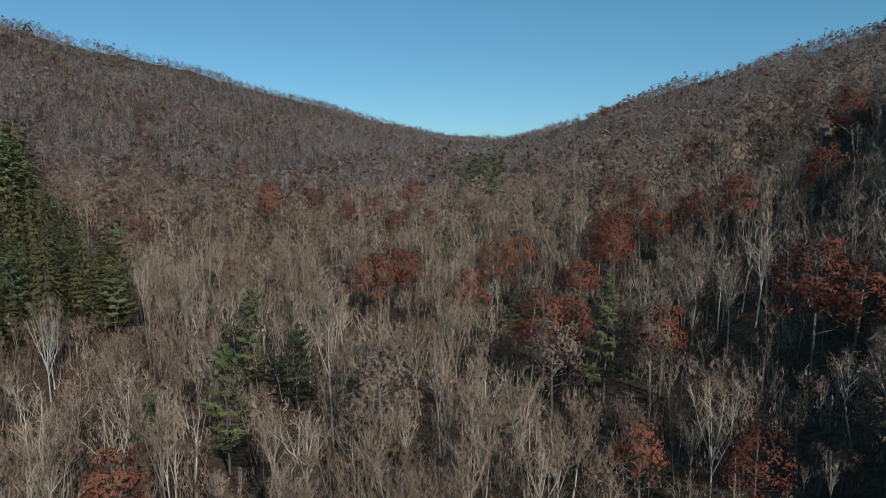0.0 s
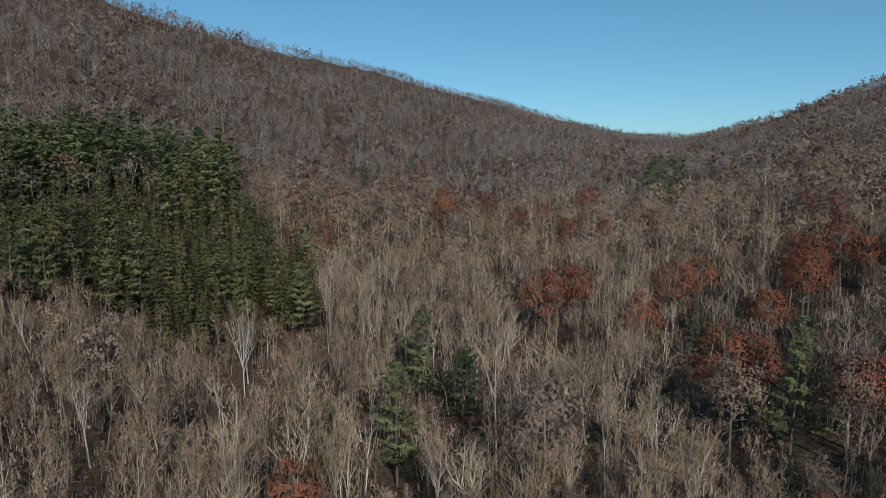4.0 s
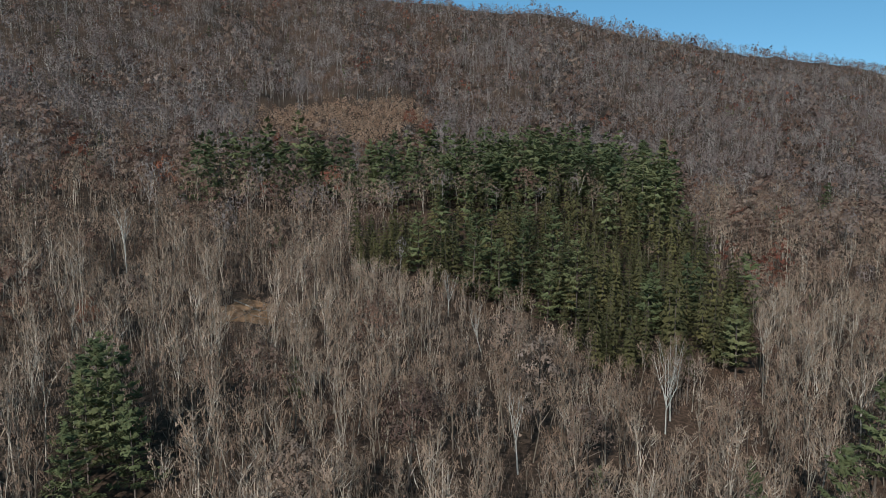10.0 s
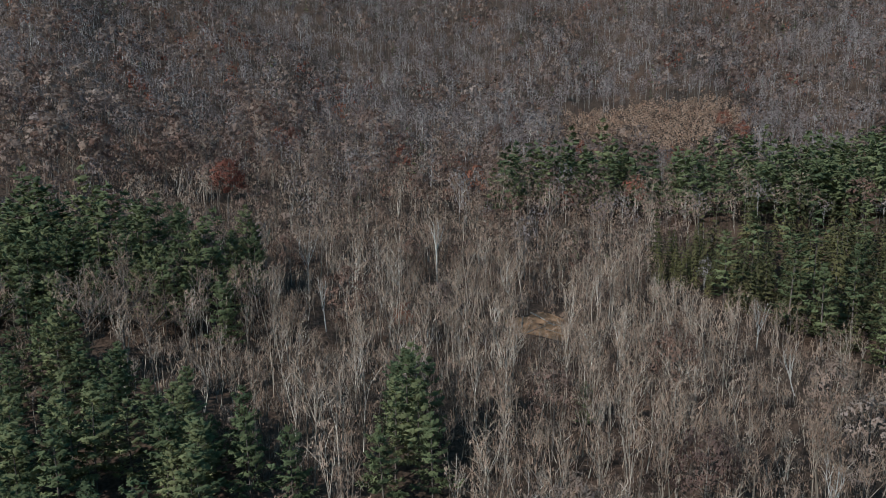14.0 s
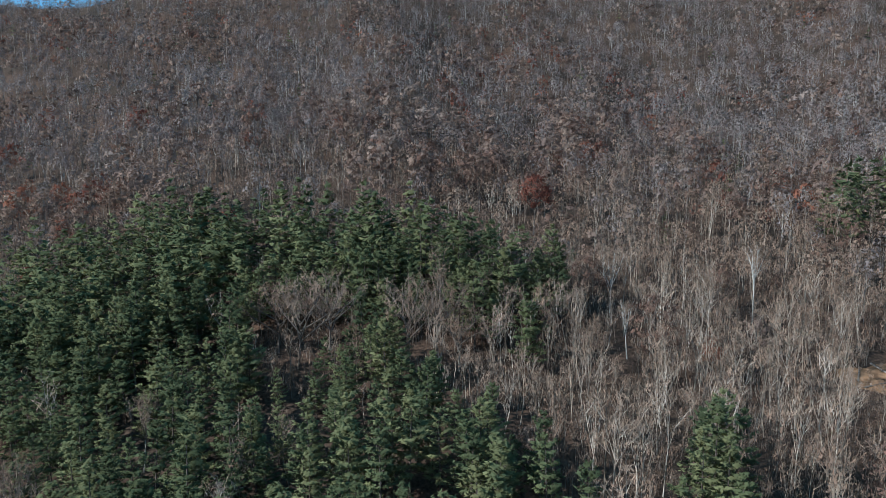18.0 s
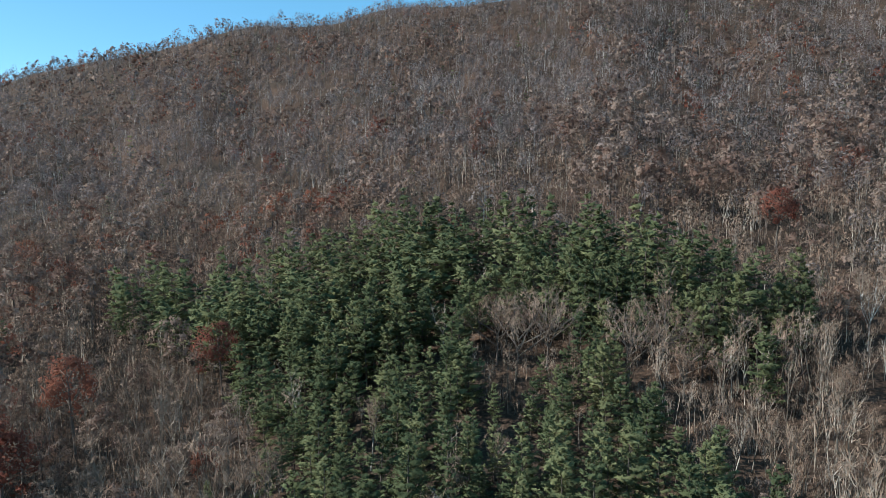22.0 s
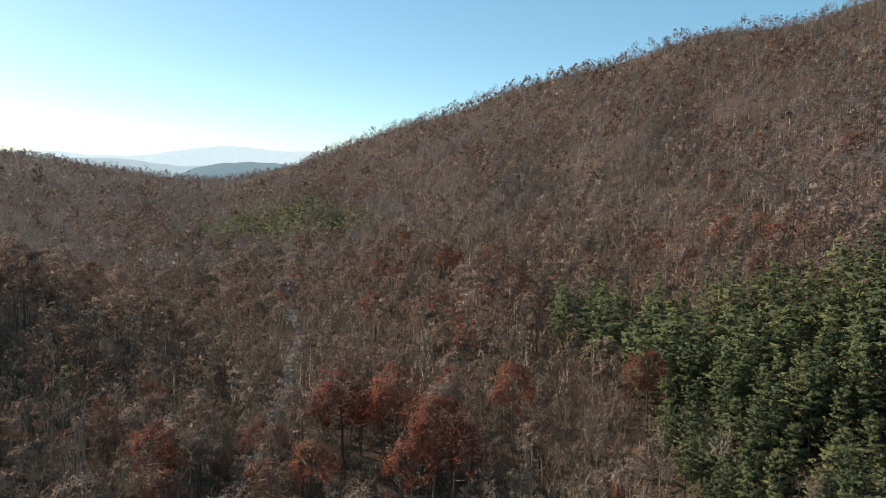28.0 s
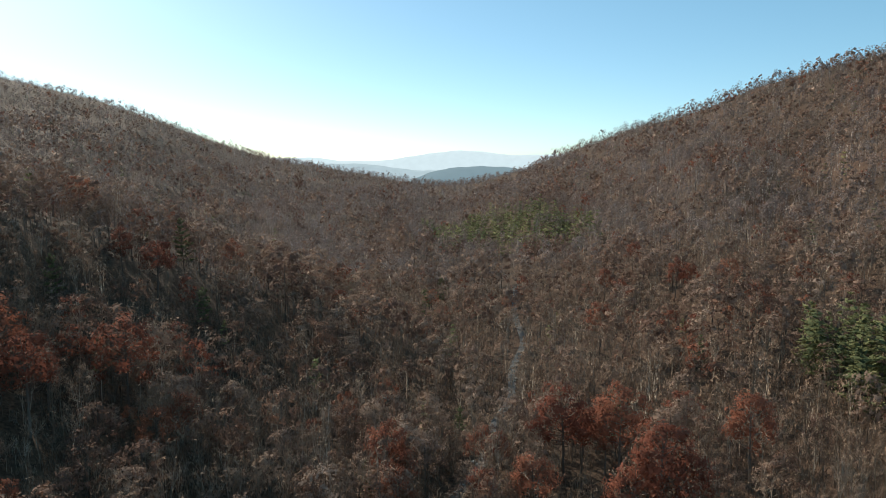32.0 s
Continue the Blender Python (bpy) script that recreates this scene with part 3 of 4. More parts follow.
def in_shape(bearing, r, shape):
    """Whether points lie in a shape given by its corners (bearing, distance)."""
    px, py = at(np.array([p[0] for p in shape], float), np.array([p[1] for p in shape], float))
    x, y = at(bearing, r)
    inside = np.zeros(len(x), bool)
    j = len(shape) - 1
    for i in range(len(shape)):
        cross = ((py[i] > y) != (py[j] > y)) & (x < (px[j] - px[i]) * (y - py[i]) / (py[j] - py[i] + 1e-9) + px[i])
        inside ^= cross
        j = i
    return inside


def jittered(reach, step):
    n = int(2 * reach / step)
    gx, gy = np.meshgrid(np.arange(n) * step - reach, np.arange(n) * step - reach)
    x = (gx + rng.uniform(-0.48, 0.48, gx.shape) * step).ravel()
    y = (gy + rng.uniform(-0.48, 0.48, gy.shape) * step).ravel()
    return x, y


SPRUCE_STAND = [(55.9, 227), (51.8, 216), (48.2, 207), (45.4, 202), (40.8, 193), (37.5, 172), (36, 160), (31.4, 160), (27, 168), (23.7, 180), (23.9, 215), (26.6, 258), (29.3, 300), (34, 330), (41, 315), (47.7, 295), (51.7, 275), (55.2, 255)]
PINE_EDGE = [(68, 276), (65, 300), (56.5, 305), (50.4, 298), (44, 318), (36, 335), (30.5, 310), (30, 390), (37.4, 412), (44, 385), (50, 345), (59, 350), (65, 330), (69, 290)]
PINE_STAND = [(87, 174), (84, 188), (87.5, 212), (90, 225), (97, 236), (102, 250), (109, 268), (116, 274), (122, 284), (132, 272), (139, 300), (139, 270), (131, 212), (129, 160), (126, 132), (125, 84), (92, 84), (84, 98), (84, 118), (92, 145)]
PINE_GAP_A = [(110.7, 165), (110.5, 200), (106.5, 208), (103, 198), (102.4, 160)]
PINE_GAP_B = [(99, 158), (98.5, 195), (96.4, 202), (93.6, 192), (86.2, 195), (79, 186), (77.8, 137), (85.5, 132), (91.4, 146)]
FAR_PINES = [(169.5, 830), (164.9, 850), (160.2, 749), (155.7, 657), (154.2, 549), (157.7, 545), (162.3, 590), (168, 680)]
MID_PINES = [(-1, 640), (-3, 760), (-5, 650), (-5.6, 458), (-3.5, 410), (-1.7, 463)]
BRUSH = [(61, 495), (56.5, 515), (50, 530), (50, 437), (55.3, 425), (62.6, 432), (63.4, 470)]
CLEARING = [(65.6, 178), (65.3, 197), (62.3, 203), (61.8, 195), (62.4, 181)]
CREEK = [(168, 140), (165, 176), (163.2, 192), (162, 216), (161, 250), (160.4, 292), (160.3, 350), (161, 430), (162, 520), (163, 640)]
creek_line = np.array([at(b, r) for b, r in CREEK])


def off_creek(x, y):
    """How far points lie from the line of the stream."""
    best = np.full(np.shape(x), 1e9)
    for (ax, ay), (bx, by) in zip(creek_line[:-1], creek_line[1:]):
        dx, dy = bx - ax, by - ay
        k = np.clip(((x - ax) * dx + (y - ay) * dy) / (dx * dx + dy * dy), 0, 1)
        best = np.minimum(best, np.hypot(x - ax - k * dx, y - ay - k * dy))
    return best


plants = {"sapling": [], "shrub": [], "broad": [], "ridge": [], "hill": [], "brush": [], "pale": [], "bare": [], "rust": [], "tan": [], "pine": [], "spruce": []}


def stand(kind, x, y, size):
    plants[kind].append(np.stack([x, y, np.broadcast_to(size, np.shape(x))], -1).reshape(-1, 3))


def build_shelter():
    """By bearing and distance, the steepest rise of land on the way out from high over the valley."""
    out = np.arange(0, 5001, 10.0)
    rise = np.where(out[None] > 60, (HEIGHTS[:, : len(out)] + 8 - 88) / np.maximum(out[None], 1), -9)
    return np.maximum.accumulate(rise, axis=1)


SHELTER = build_shelter()


def in_hollow(x, y):
    """Whether a tree stands in dead ground behind a ridge or spur."""
    r, a = np.hypot(x, y), bearings(x, y)
    before = np.maximum(((r - 30) / 10).astype(int), 0)
    return (ground_z(x, y) + 17 - 88) / r < SHELTER[np.minimum(a.astype(int), 359), np.minimum(before, 499)]


def fill(reach_lo, reach_hi, step, crest=False):
    """Trees between two distances; crest: along the ridge tops alone."""
    x, y = jittered(min(reach_hi, 3100), step)
    r, b = np.hypot(x, y), (bearings(x, y) + 330) % 360
    b = np.where(b > 270, b - 360, b)
    rim = np.interp((b + 30) % 360, np.arange(361), RIMS)
    keep = (r >= reach_lo) & (r < reach_hi) & (r < rim + 70) & (b > -38) & (b < 206)
    if crest:
        keep &= (r > rim - 60) & (r < rim + 55)
    x, y, r, b, rim = x[keep], y[keep], r[keep], b[keep], rim[keep]
    open_land = (r < 300) | (np.full(len(x), crest)) | ~in_hollow(x, y)
    x, y, r, b, rim = x[open_land], y[open_land], r[open_land], b[open_land], rim[open_land]
    u = rng.uniform(0, 1, len(x))
    in_spruce = in_shape(b, r, SPRUCE_STAND)
    in_gap = (in_shape(b, r, PINE_GAP_A) | in_shape(b, r, PINE_GAP_B)) & ((x * 7.3 + y * 3.1) % 1 > 0.3)
    in_pine = in_shape(b, r, PINE_STAND) & ~in_gap
    spruce = in_spruce & (u < np.where(r < 220, 0.72, 0.95))
    pine = in_pine & (u < np.where(r < 165, 0.36, np.where(r < 220, 0.48, 0.86)))
    pine |= in_spruce & (u > 0.965)
    pine |= (in_shape(b, r, PINE_EDGE) & (u < np.where(b < 45, 0.85, 0.6))) | (in_shape(b, r, FAR_PINES) & (u < 0.82)) | (in_shape(b, r, MID_PINES) & (u < 0.6))
    pine &= ~spruce
    brush = in_shape(b + rng.normal(0, 0.7, len(b)), r + rng.normal(0, 10, len(b)), BRUSH) & (u < 0.97)
    gone = in_shape(b, r, CLEARING) | (off_creek(x, y) < 2.8) | (in_spruce & (u < 0.95)) | (in_pine & (u < 0.95))
    free = ~(spruce | pine | brush | gone)
    # leaves stay on in drifts: more on the slopes than on the valley floor
    drift = np.sin(x / 90 + 1.1) * np.cos(y / 75) + 0.7 * np.sin(x / 37 + y / 43) + 0.5 * np.sin(y / 23 - x / 29)
    rise = np.clip(ground_z(x, y) / 130, 0, 1)
    south = np.clip((b - 125) / 40, 0, 1) * np.clip(1.2 - r / 1500, 0.3, 1)
    east = np.clip((-6 - b) / 8, 0, 1) * 0.12
    p_leaf = np.clip(0.04 + 0.10 * np.maximum(drift, 0) + 0.20 * rise + 0.34 * south + east, 0, 0.5)
    patch = np.sin(x / 120 + 2 * np.sin(y / 210)) * np.cos(y / 100 + 1.5 * np.sin(x / 170)) + 0.4 * drift
    p_leaf = np.where(r > 430, np.clip(p_leaf * np.clip(0.55 + 1.3 * patch, 0.15, 2.2), 0, 0.6), p_leaf)
    p_leaf = np.where((r < 215) & (b < 110), p_leaf * 0.45, p_leaf)
    cluster = np.sin(x / 31 + 1.7 * np.sin(y / 47)) * np.cos(y / 37 + 1.2 * np.sin(x / 53))
    p_leaf = np.where(r > 300, np.maximum(p_leaf * 0.7, 0.08 + np.maximum(cluster, 0) * np.where(b > 85, 0.62, 0.34)), p_leaf)
    p_leaf = np.where(r > rim - 90, p_leaf * 0.25, p_leaf)
    leaf = free & (u < p_leaf)
    rust = leaf & (rng.uniform(0, 1, len(x)) < 0.10 + 0.09 * drift + 0.04 * south)
    green = free & (u > np.where(r > 430, 0.988, 0.992))
    size = np.clip(rng.normal(0.92, 0.17, len(x)), 0.5, 1.35)
    size = np.where(rng.uniform(0, 1, len(x)) < 0.2, size * 0.6, size) * np.where(r > rim - 70, 0.68, np.where(r > 430, 1.15, np.where(r > 280, 1.1, 1.0)))
    low = in_shape(b, r + 14, SPRUCE_STAND) | in_shape(b, r + 26, SPRUCE_STAND)
    size = np.where(low & free & (r < 230), size * 0.65, size)
    near_side = in_shape(b, r + 9, CLEARING) | in_shape(b, r + 18, CLEARING)
    free &= ~(near_side & (u > 0.35))
    open_side = in_shape(b, r + 13, CLEARING) | in_shape(b, r + 26, CLEARING) | in_shape(b, r + 38, CLEARING)
    size = np.where(open_side, size * 0.45, size)
    for step_out in (12, 26, 40, 54):
        size = np.where(in_shape(b, r + step_out, BRUSH) & ~brush & ~pine, size * 0.72, size)
    stand("spruce", x[spruce], y[spruce], size[spruce])
    stand("pine", x[pine], y[pine], rng.uniform(0.76, 1.18, pine.sum()) * np.interp(r[pine], [150, 210], [0.8, 1.06]) * np.where(in_shape(b[pine], r[pine] + 16, PINE_GAP_A) | in_shape(b[pine], r[pine] + 32, PINE_GAP_A), 0.72, 1.0) * np.where((r[pine] > 450) & (b[pine] > 100), 0.8, np.where(in_shape(b[pine], r[pine], PINE_EDGE), 1.2, 1.0)))
    stand("pine", x[green], y[green], size[green] * 0.6)
    stand("rust", x[rust], y[rust], size[rust])
    stand("tan", x[leaf & ~rust], y[leaf & ~rust], size[leaf & ~rust] * np.where(r[leaf & ~rust] > 280, 1.25, 1.05))
    bare = free & ~leaf & ~green
    top = bare & (r > rim - 70)
    stand("ridge", x[top], y[top], size[top] * 1.12)
    hill = bare & ~top & (r > 215) & (rng.uniform(0, 1, len(x)) < np.clip((ground_z(x, y) - 6) / 60, 0, 1) * np.clip((r - 215) / 200, 0.15, 1))
    stand("hill", x[hill], y[hill], size[hill])
    bare &= ~top & ~hill
    stand("bare", x[bare], y[bare], size[bare])


fill(62, 220, 4.5)
fill(220, 430, 6.1)
sx, sy = jittered(290, 5.0)
sb, sr = (bearings(sx, sy) + 330) % 360, np.hypot(sx, sy)
sb = np.where(sb > 270, sb - 360, sb)
ok = (sr > 66) & (sr < 290) & (sb > -38) & (sb < 206) & (off_creek(sx, sy) > 3.0)
ok &= ~in_shape(sb, sr, SPRUCE_STAND) & ~in_shape(sb, sr, CLEARING)
ok &= ~in_shape(sb, sr, PINE_STAND) | in_shape(sb, sr, PINE_GAP_A) | in_shape(sb, sr, PINE_GAP_B)
stand("shrub", sx[ok], sy[ok], rng.uniform(0.6, 1.35, ok.sum()))
fill(430, 850, 8.3)
fill(850, 1320, 9.6)
fill(1320, 3100, 14.0)
fill(600, 3100, 7.0, crest=True)

# trees added on the unseen hill right of +y; they thicken its shade
ex, ey = jittered(840, 14.0)
eb, er = (bearings(ex, ey) + 330) % 360, np.hypot(ex, ey)
ok = (eb > 206) & (eb < 322) & (er > 85)
ux, uy = jittered(66, 6.0)
near_in = (np.hypot(ux, uy) > 7) & (np.hypot(ux, uy) < 42)
stand("sapling", ux[near_in], uy[near_in], rng.uniform(0.7, 1.1, near_in.sum()))
stand("ridge", ex[ok], ey[ok], rng.uniform(1.0, 1.5, ok.sum()))

bx, by = jittered(620, 2.9)
bb, br = (bearings(bx, by) + 330) % 360, np.hypot(bx, by)
ok = in_shape(bb + rng.normal(0, 0.7, len(bb)), br + rng.normal(0, 10, len(bb)), BRUSH)
stand("brush", bx[ok], by[ok], rng.uniform(0.25, 0.55, ok.sum()))

cx, cy = jittered(230, 2.2)
cb, cr = (bearings(cx, cy) + 330) % 360, np.hypot(cx, cy)
ok = in_shape(cb, cr, CLEARING) & (rng.uniform(0, 1, len(cx)) < 0.6)
stand("brush", cx[ok], cy[ok], rng.uniform(0.06, 0.15, ok.sum()))

# single trees that stand out: kind, bearing, distance, size
LONE = [("pine", b, r, (0.88 if r < 300 else 1.15) * k) for b, r, k in [
    (15.9, 134, 1.15), (17.8, 102, 1.1), (12.3, 127, 1.0), (25.3, 174, 1.2), (-13.2, 112, 1.0), (-5.9, 150, 0.7), (-7.2, 162, 0.6),
    (-3.5, 516, 1.1), (-4.9, 488, 1.1), (4.3, 600, 1.2), (20.1, 440, 0.95), (16.5, 515, 1.0), (-0.3, 250, 0.8), (-0.1, 347, 0.7), (9.2, 222, 0.6),
    (74.0, 124, 1.15), (71.8, 113, 0.9), (75.8, 112, 0.95), (73.8, 132, 1.0), (73.0, 118, 0.95), (75.0, 119, 1.0), (72.8, 127, 1.0), (75.2, 128, 0.95), (39.7, 188, 1.05), (83.2, 110, 0.95), (86.6, 114, 0.9),
    (186.9, 320, 0.9), (185.3, 268, 0.9), (195.3, 252, 0.85), (168.2, 392, 0.8), (167.1, 427, 0.8), (164.7, 224, 0.6)]]
LONE += [("rust", b, r, (1.22 if r < 280 else 1.4) * k) for b, r, k in [
    (13.8, 330, 1.15), (10.4, 395, 1.0), (7.7, 337, 0.9), (2.2, 400, 1.1), (4.6, 172, 0.95), (6.4, 168, 0.95), (3.0, 178, 0.9), (-4.5, 184, 1.0),
    (-2.1, 160, 0.9), (-13.5, 170, 1.0), (-12.6, 188, 0.9), (-8.2, 122, 0.95), (-10.5, 124, 0.85), (-28.3, 110, 0.95), (-19.6, 199, 0.9), (-17.1, 193, 0.8),
    (26.4, 80, 0.7), (15.8, 490, 0.9), (3.9, 297, 0.8), (-29.8, 232, 1.2), (-6.3, 196, 0.9),
    (-17.6, 112, 0.85), (-22.8, 182, 0.9), (-28.5, 186, 0.9), (-16.2, 76, 0.6), (-25.0, 72, 0.6), (-30.8, 107, 0.85), (-11.2, 156, 0.9), (-15.8, 194, 0.9), (-13.8, 182, 0.9), (0.9, 318, 0.7), (5.8, 352, 0.7), (-2.0, 330, 0.7), (-4.0, 420, 0.8)]]
LONE += [("rust", b, r, (1.6 if r < 280 else 1.1) * k) for b, r, k in [
    (49.8, 423, 1.0), (51.1, 455, 0.9), (141.6, 195, 1.0), (131.1, 204, 0.9), (155.7, 192, 1.15), (154.3, 196, 0.9), (151.2, 188, 1.1), (152.4, 194, 0.85),
    (147.8, 162, 1.25), (146.2, 166, 0.95), (149.6, 160, 0.9), (158.2, 166, 0.85), (148.4, 374, 1.1), (124.4, 360, 0.9), (88.9, 276, 1.0), (190.5, 190, 1.1), (198.8, 189, 1.0),
    (196.9, 172, 1.0), (183.4, 365, 1.0), (151.8, 442, 1.0), (153.8, 394, 1.1), (144.5, 365, 1.1), (147.4, 380, 1.0), (188.7, 277, 1.0), (191.1, 288, 1.0)]]
LONE += [("tan", b, r, 1.15 * k) for b, r, k in [
    (175.9, 262, 1.2), (174.1, 265, 1.1), (179.4, 338, 1.2), (192.7, 315, 1.1), (196.7, 301, 1.1), (174.1, 201, 0.8), (-16.8, 108, 0.9), (-9.0, 110, 0.9), (181.4, 276, 1.0), (170.1, 323, 1.0), (82.4, 297, 1.1), (85.5, 305, 1.0), (71.9, 384, 1.0), (68.1, 388, 1.0), (67.8, 322, 1.0)]]
LONE += [("pale", *spot) for spot in [
    (72.3, 213, 1.25), (29.8, 146, 1.0), (41.5, 118, 1.0), (44.9, 170, 0.85), (-24.4, 131, 1.0), (-22.5, 122, 0.9), (82.6, 206, 1.1), (81.1, 180, 0.95), (47.7, 190, 0.85), (-7.2, 157, 0.8), (7.6, 214, 0.9), (30.1, 140, 0.9)]]
LONE += [("broad", *spot) for spot in [(107.4, 182, 1.35), (105.0, 187, 1.2), (109.0, 190, 1.15), (98.6, 176, 1.25), (96.2, 179, 1.15), (94.4, 172, 1.0)]]
LONE += [("bare", *spot) for spot in [(84.0, 160, 1.1), (128.0, 250, 1.2), (119.0, 150, 1.0), (2.0, 118, 1.1), (-1.0, 116, 1.15)]]
lone_at = np.array([at(b, r) for _, b, r, _ in LONE])
for kind in plants:
    p = np.vstack(plants[kind]) if plants[kind] else np.zeros((0, 3))
    near = np.min(np.hypot(p[:, None, 0] - lone_at[None, :, 0], p[:, None, 1] - lone_at[None, :, 1]), axis=1)
    p = p[near > 4.5]
    for sort, b, r, _ in LONE:
        if sort == "broad":
            cx, cy = at(b, r)
            p = p[(np.hypot(p[:, 0] - cx, p[:, 1] - cy) > (4.0 if kind == "shrub" else 8.5))]
    # low growth on the open side of the trees that stand out
    pb, pr = (bearings(p[:, 0], p[:, 1]) + 330) % 360, np.hypot(p[:, 0], p[:, 1])
    for sort, b, r, s in LONE:
        if kind == "shrub" or sort in ("bare", "tan", "broad"):
            continue
        off = np.abs((pb - b + 180) % 360 - 180) * np.pi / 180 * r
        p[(off < 5.0) & (pr < r) & (pr > r - 42), 2] *= 0.55 if sort == "pine" else 0.58
    mine = [(x, y, s) for (k, b, r, s), (x, y) in zip(LONE, lone_at) if k == kind]
    plants[kind] = np.vstack([np.array(mine).reshape(-1, 3), p[np.argsort(np.hypot(p[:, 0], p[:, 1]))]])

KINDS = {
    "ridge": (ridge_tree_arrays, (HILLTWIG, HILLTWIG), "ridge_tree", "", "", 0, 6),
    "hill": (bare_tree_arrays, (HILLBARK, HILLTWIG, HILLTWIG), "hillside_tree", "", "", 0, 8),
    "sapling": (bare_tree_arrays, (BARK, TWIG, HAZE), "sapling_tree", "", "", 0, 6),
    "shrub": (shrub_arrays, (OAKBARK, TWIG, HAZE), "undergrowth_tree", "", "", 0, 6),
    "brush": (leafy_tree_arrays, (BARK, STRAW), "brush_tree", "", "", 0, 5),
    "pale": (bare_tree_arrays, (PALE, TWIG, HAZE), "birch_tree", "leafless pale-barked tree with white trunk and limbs", "pale-barked trees", 40, 5),
    "broad": (broad_tree_arrays, (OAKBARK, TWIG, HAZE), "spreading_tree", "old spreading leafless hardwood with crooked grey limbs", "spreading trees", 20, 3),
    "bare": (bare_tree_arrays, (BARK, TWIG, HAZE), "bare_tree", "tall leafless grey hardwood among its bare neighbours", "leafless forest trees", 300, 8),
    "rust": (leafy_tree_arrays, (OAKBARK, RUST), "oak_tree", "oak holding rust-red dry autumn leaves", "rust-leaved oaks", 110, 6),
    "tan": (leafy_tree_arrays, (OAKBARK, TAN), "beech_tree", "hardwood holding thin tan-brown dry leaves", "tan-leaved trees", 110, 6),
    "pine": (pine_arrays, (DARKWOOD, NEEDLE), "pine_tree", "dark green white pine with layered rising boughs", "white pines", 300, 7),
    "spruce": (spruce_arrays, (DARKWOOD, SPRUCE), "spruce_tree", "narrow olive-green plantation spruce in a dense stand", "plantation spruces", 250, 6),
}


LEAFLESS = (bare_tree_arrays, broad_tree_arrays, shrub_arrays)


def soft_normals(v, bark):
    """Normals that round a crown: outwards from its middle, and off the stem for bark."""
    crown = v[~bark]
    mid = np.array([0, 0, np.percentile(crown[:, 2], 35) if len(crown) else 0.0])
    out = unit((v - mid) * [1.0, 1.0, 0.9])
    stem = unit(v * [1, 1, 0] + [1e-4, 0, 0])
    return np.where(bark[:, None], stem, out)


def broken_up(v, f, soft, share):
    """The crown's normals with a share of each spray's own."""
    a, b, c = v[f[:, 0]], v[f[:, 1]], v[f[:, 2]]
    face = unit(np.cross(b - a, c - a))
    out = soft.copy()
    for k in range(3):
        out[f[:, k]] = unit(soft[f[:, k]] * (1 - share) + face * share)
    return out


def facing_out(v, f, soft):
    """The triangles, turned over where they face against their normals."""
    a, b, c = v[f[:, 0]], v[f[:, 1]], v[f[:, 2]]
    wrong = (np.cross(b - a, c - a) * soft[f].sum(1)).sum(1) < 0
    return np.where(wrong[:, None], f[:, ::-1], f)


def bark_of(v, f, s):
    mark = np.zeros(len(v), bool)
    mark[f[s == 0].ravel()] = True
    return mark


def plain_slots(slots, mats):
    used = sorted(set(slots.tolist()))
    return [mats[k] for k in used], np.searchsorted(used, slots)


def joined_wood(name, make, mats, level, spots, variants, label, rounded=True):
    """All the trees too far to tell apart, as one object."""
    vs, fs, ss, ts, ns, n = [], [], [], [], [], 0
    pick = rng.integers(0, variants, len(spots))
    for k in range(variants):
        p = spots[pick == k]
        if not len(p):
            continue
        (v1, f1, s1), (v2, f2, s2) = make(100 * level + k, level)
        v, f, s = np.vstack([v1, v2]), np.vstack([f1, f2 + len(v1)]), np.concatenate([s1, s2])
        soft = soft_normals(v, bark_of(v, f, s))
        f = facing_out(v, f, soft)
        if level < 3 and make not in LEAFLESS:
            soft = broken_up(v, f, soft, 0.3)
        turn, z = rng.uniform(0, 2 * np.pi, len(p)), ground_z(p[:, 0], p[:, 1]) - 0.2
        tall = p[:, 2] * rng.uniform(0.9, 1.1, len(p))
        c, q = np.cos(turn)[:, None], np.sin(turn)[:, None]
        x = (v[:, 0] * c - v[:, 1] * q) * p[:, 2:3] + p[:, 0:1]
        y = (v[:, 0] * q + v[:, 1] * c) * p[:, 2:3] + p[:, 1:2]
        w = v[None, :, 2] * tall[:, None] + z[:, None]
        vs.append(np.stack([x, y, w], -1).reshape(-1, 3))
        ns.append(np.stack([soft[:, 0] * c - soft[:, 1] * q, soft[:, 0] * q + soft[:, 1] * c, np.broadcast_to(soft[:, 2], x.shape)], -1).reshape(-1, 3))
        fs.append((f[None] + (np.arange(len(p)) * len(v))[:, None, None] + n).reshape(-1, 3))
        ss.append(np.tile(s, len(p)))
        ts.append(np.repeat(rng.uniform(0, 1, len(p)), len(v)))
        n += len(p) * len(v)
    me = raw_mesh(name, np.vstack(vs), np.vstack(fs), mats, np.concatenate(ss), np.concatenate(ts), np.vstack(ns) if rounded else None)
    return tagged(new(name, me), label, "forest", kind="stuff")


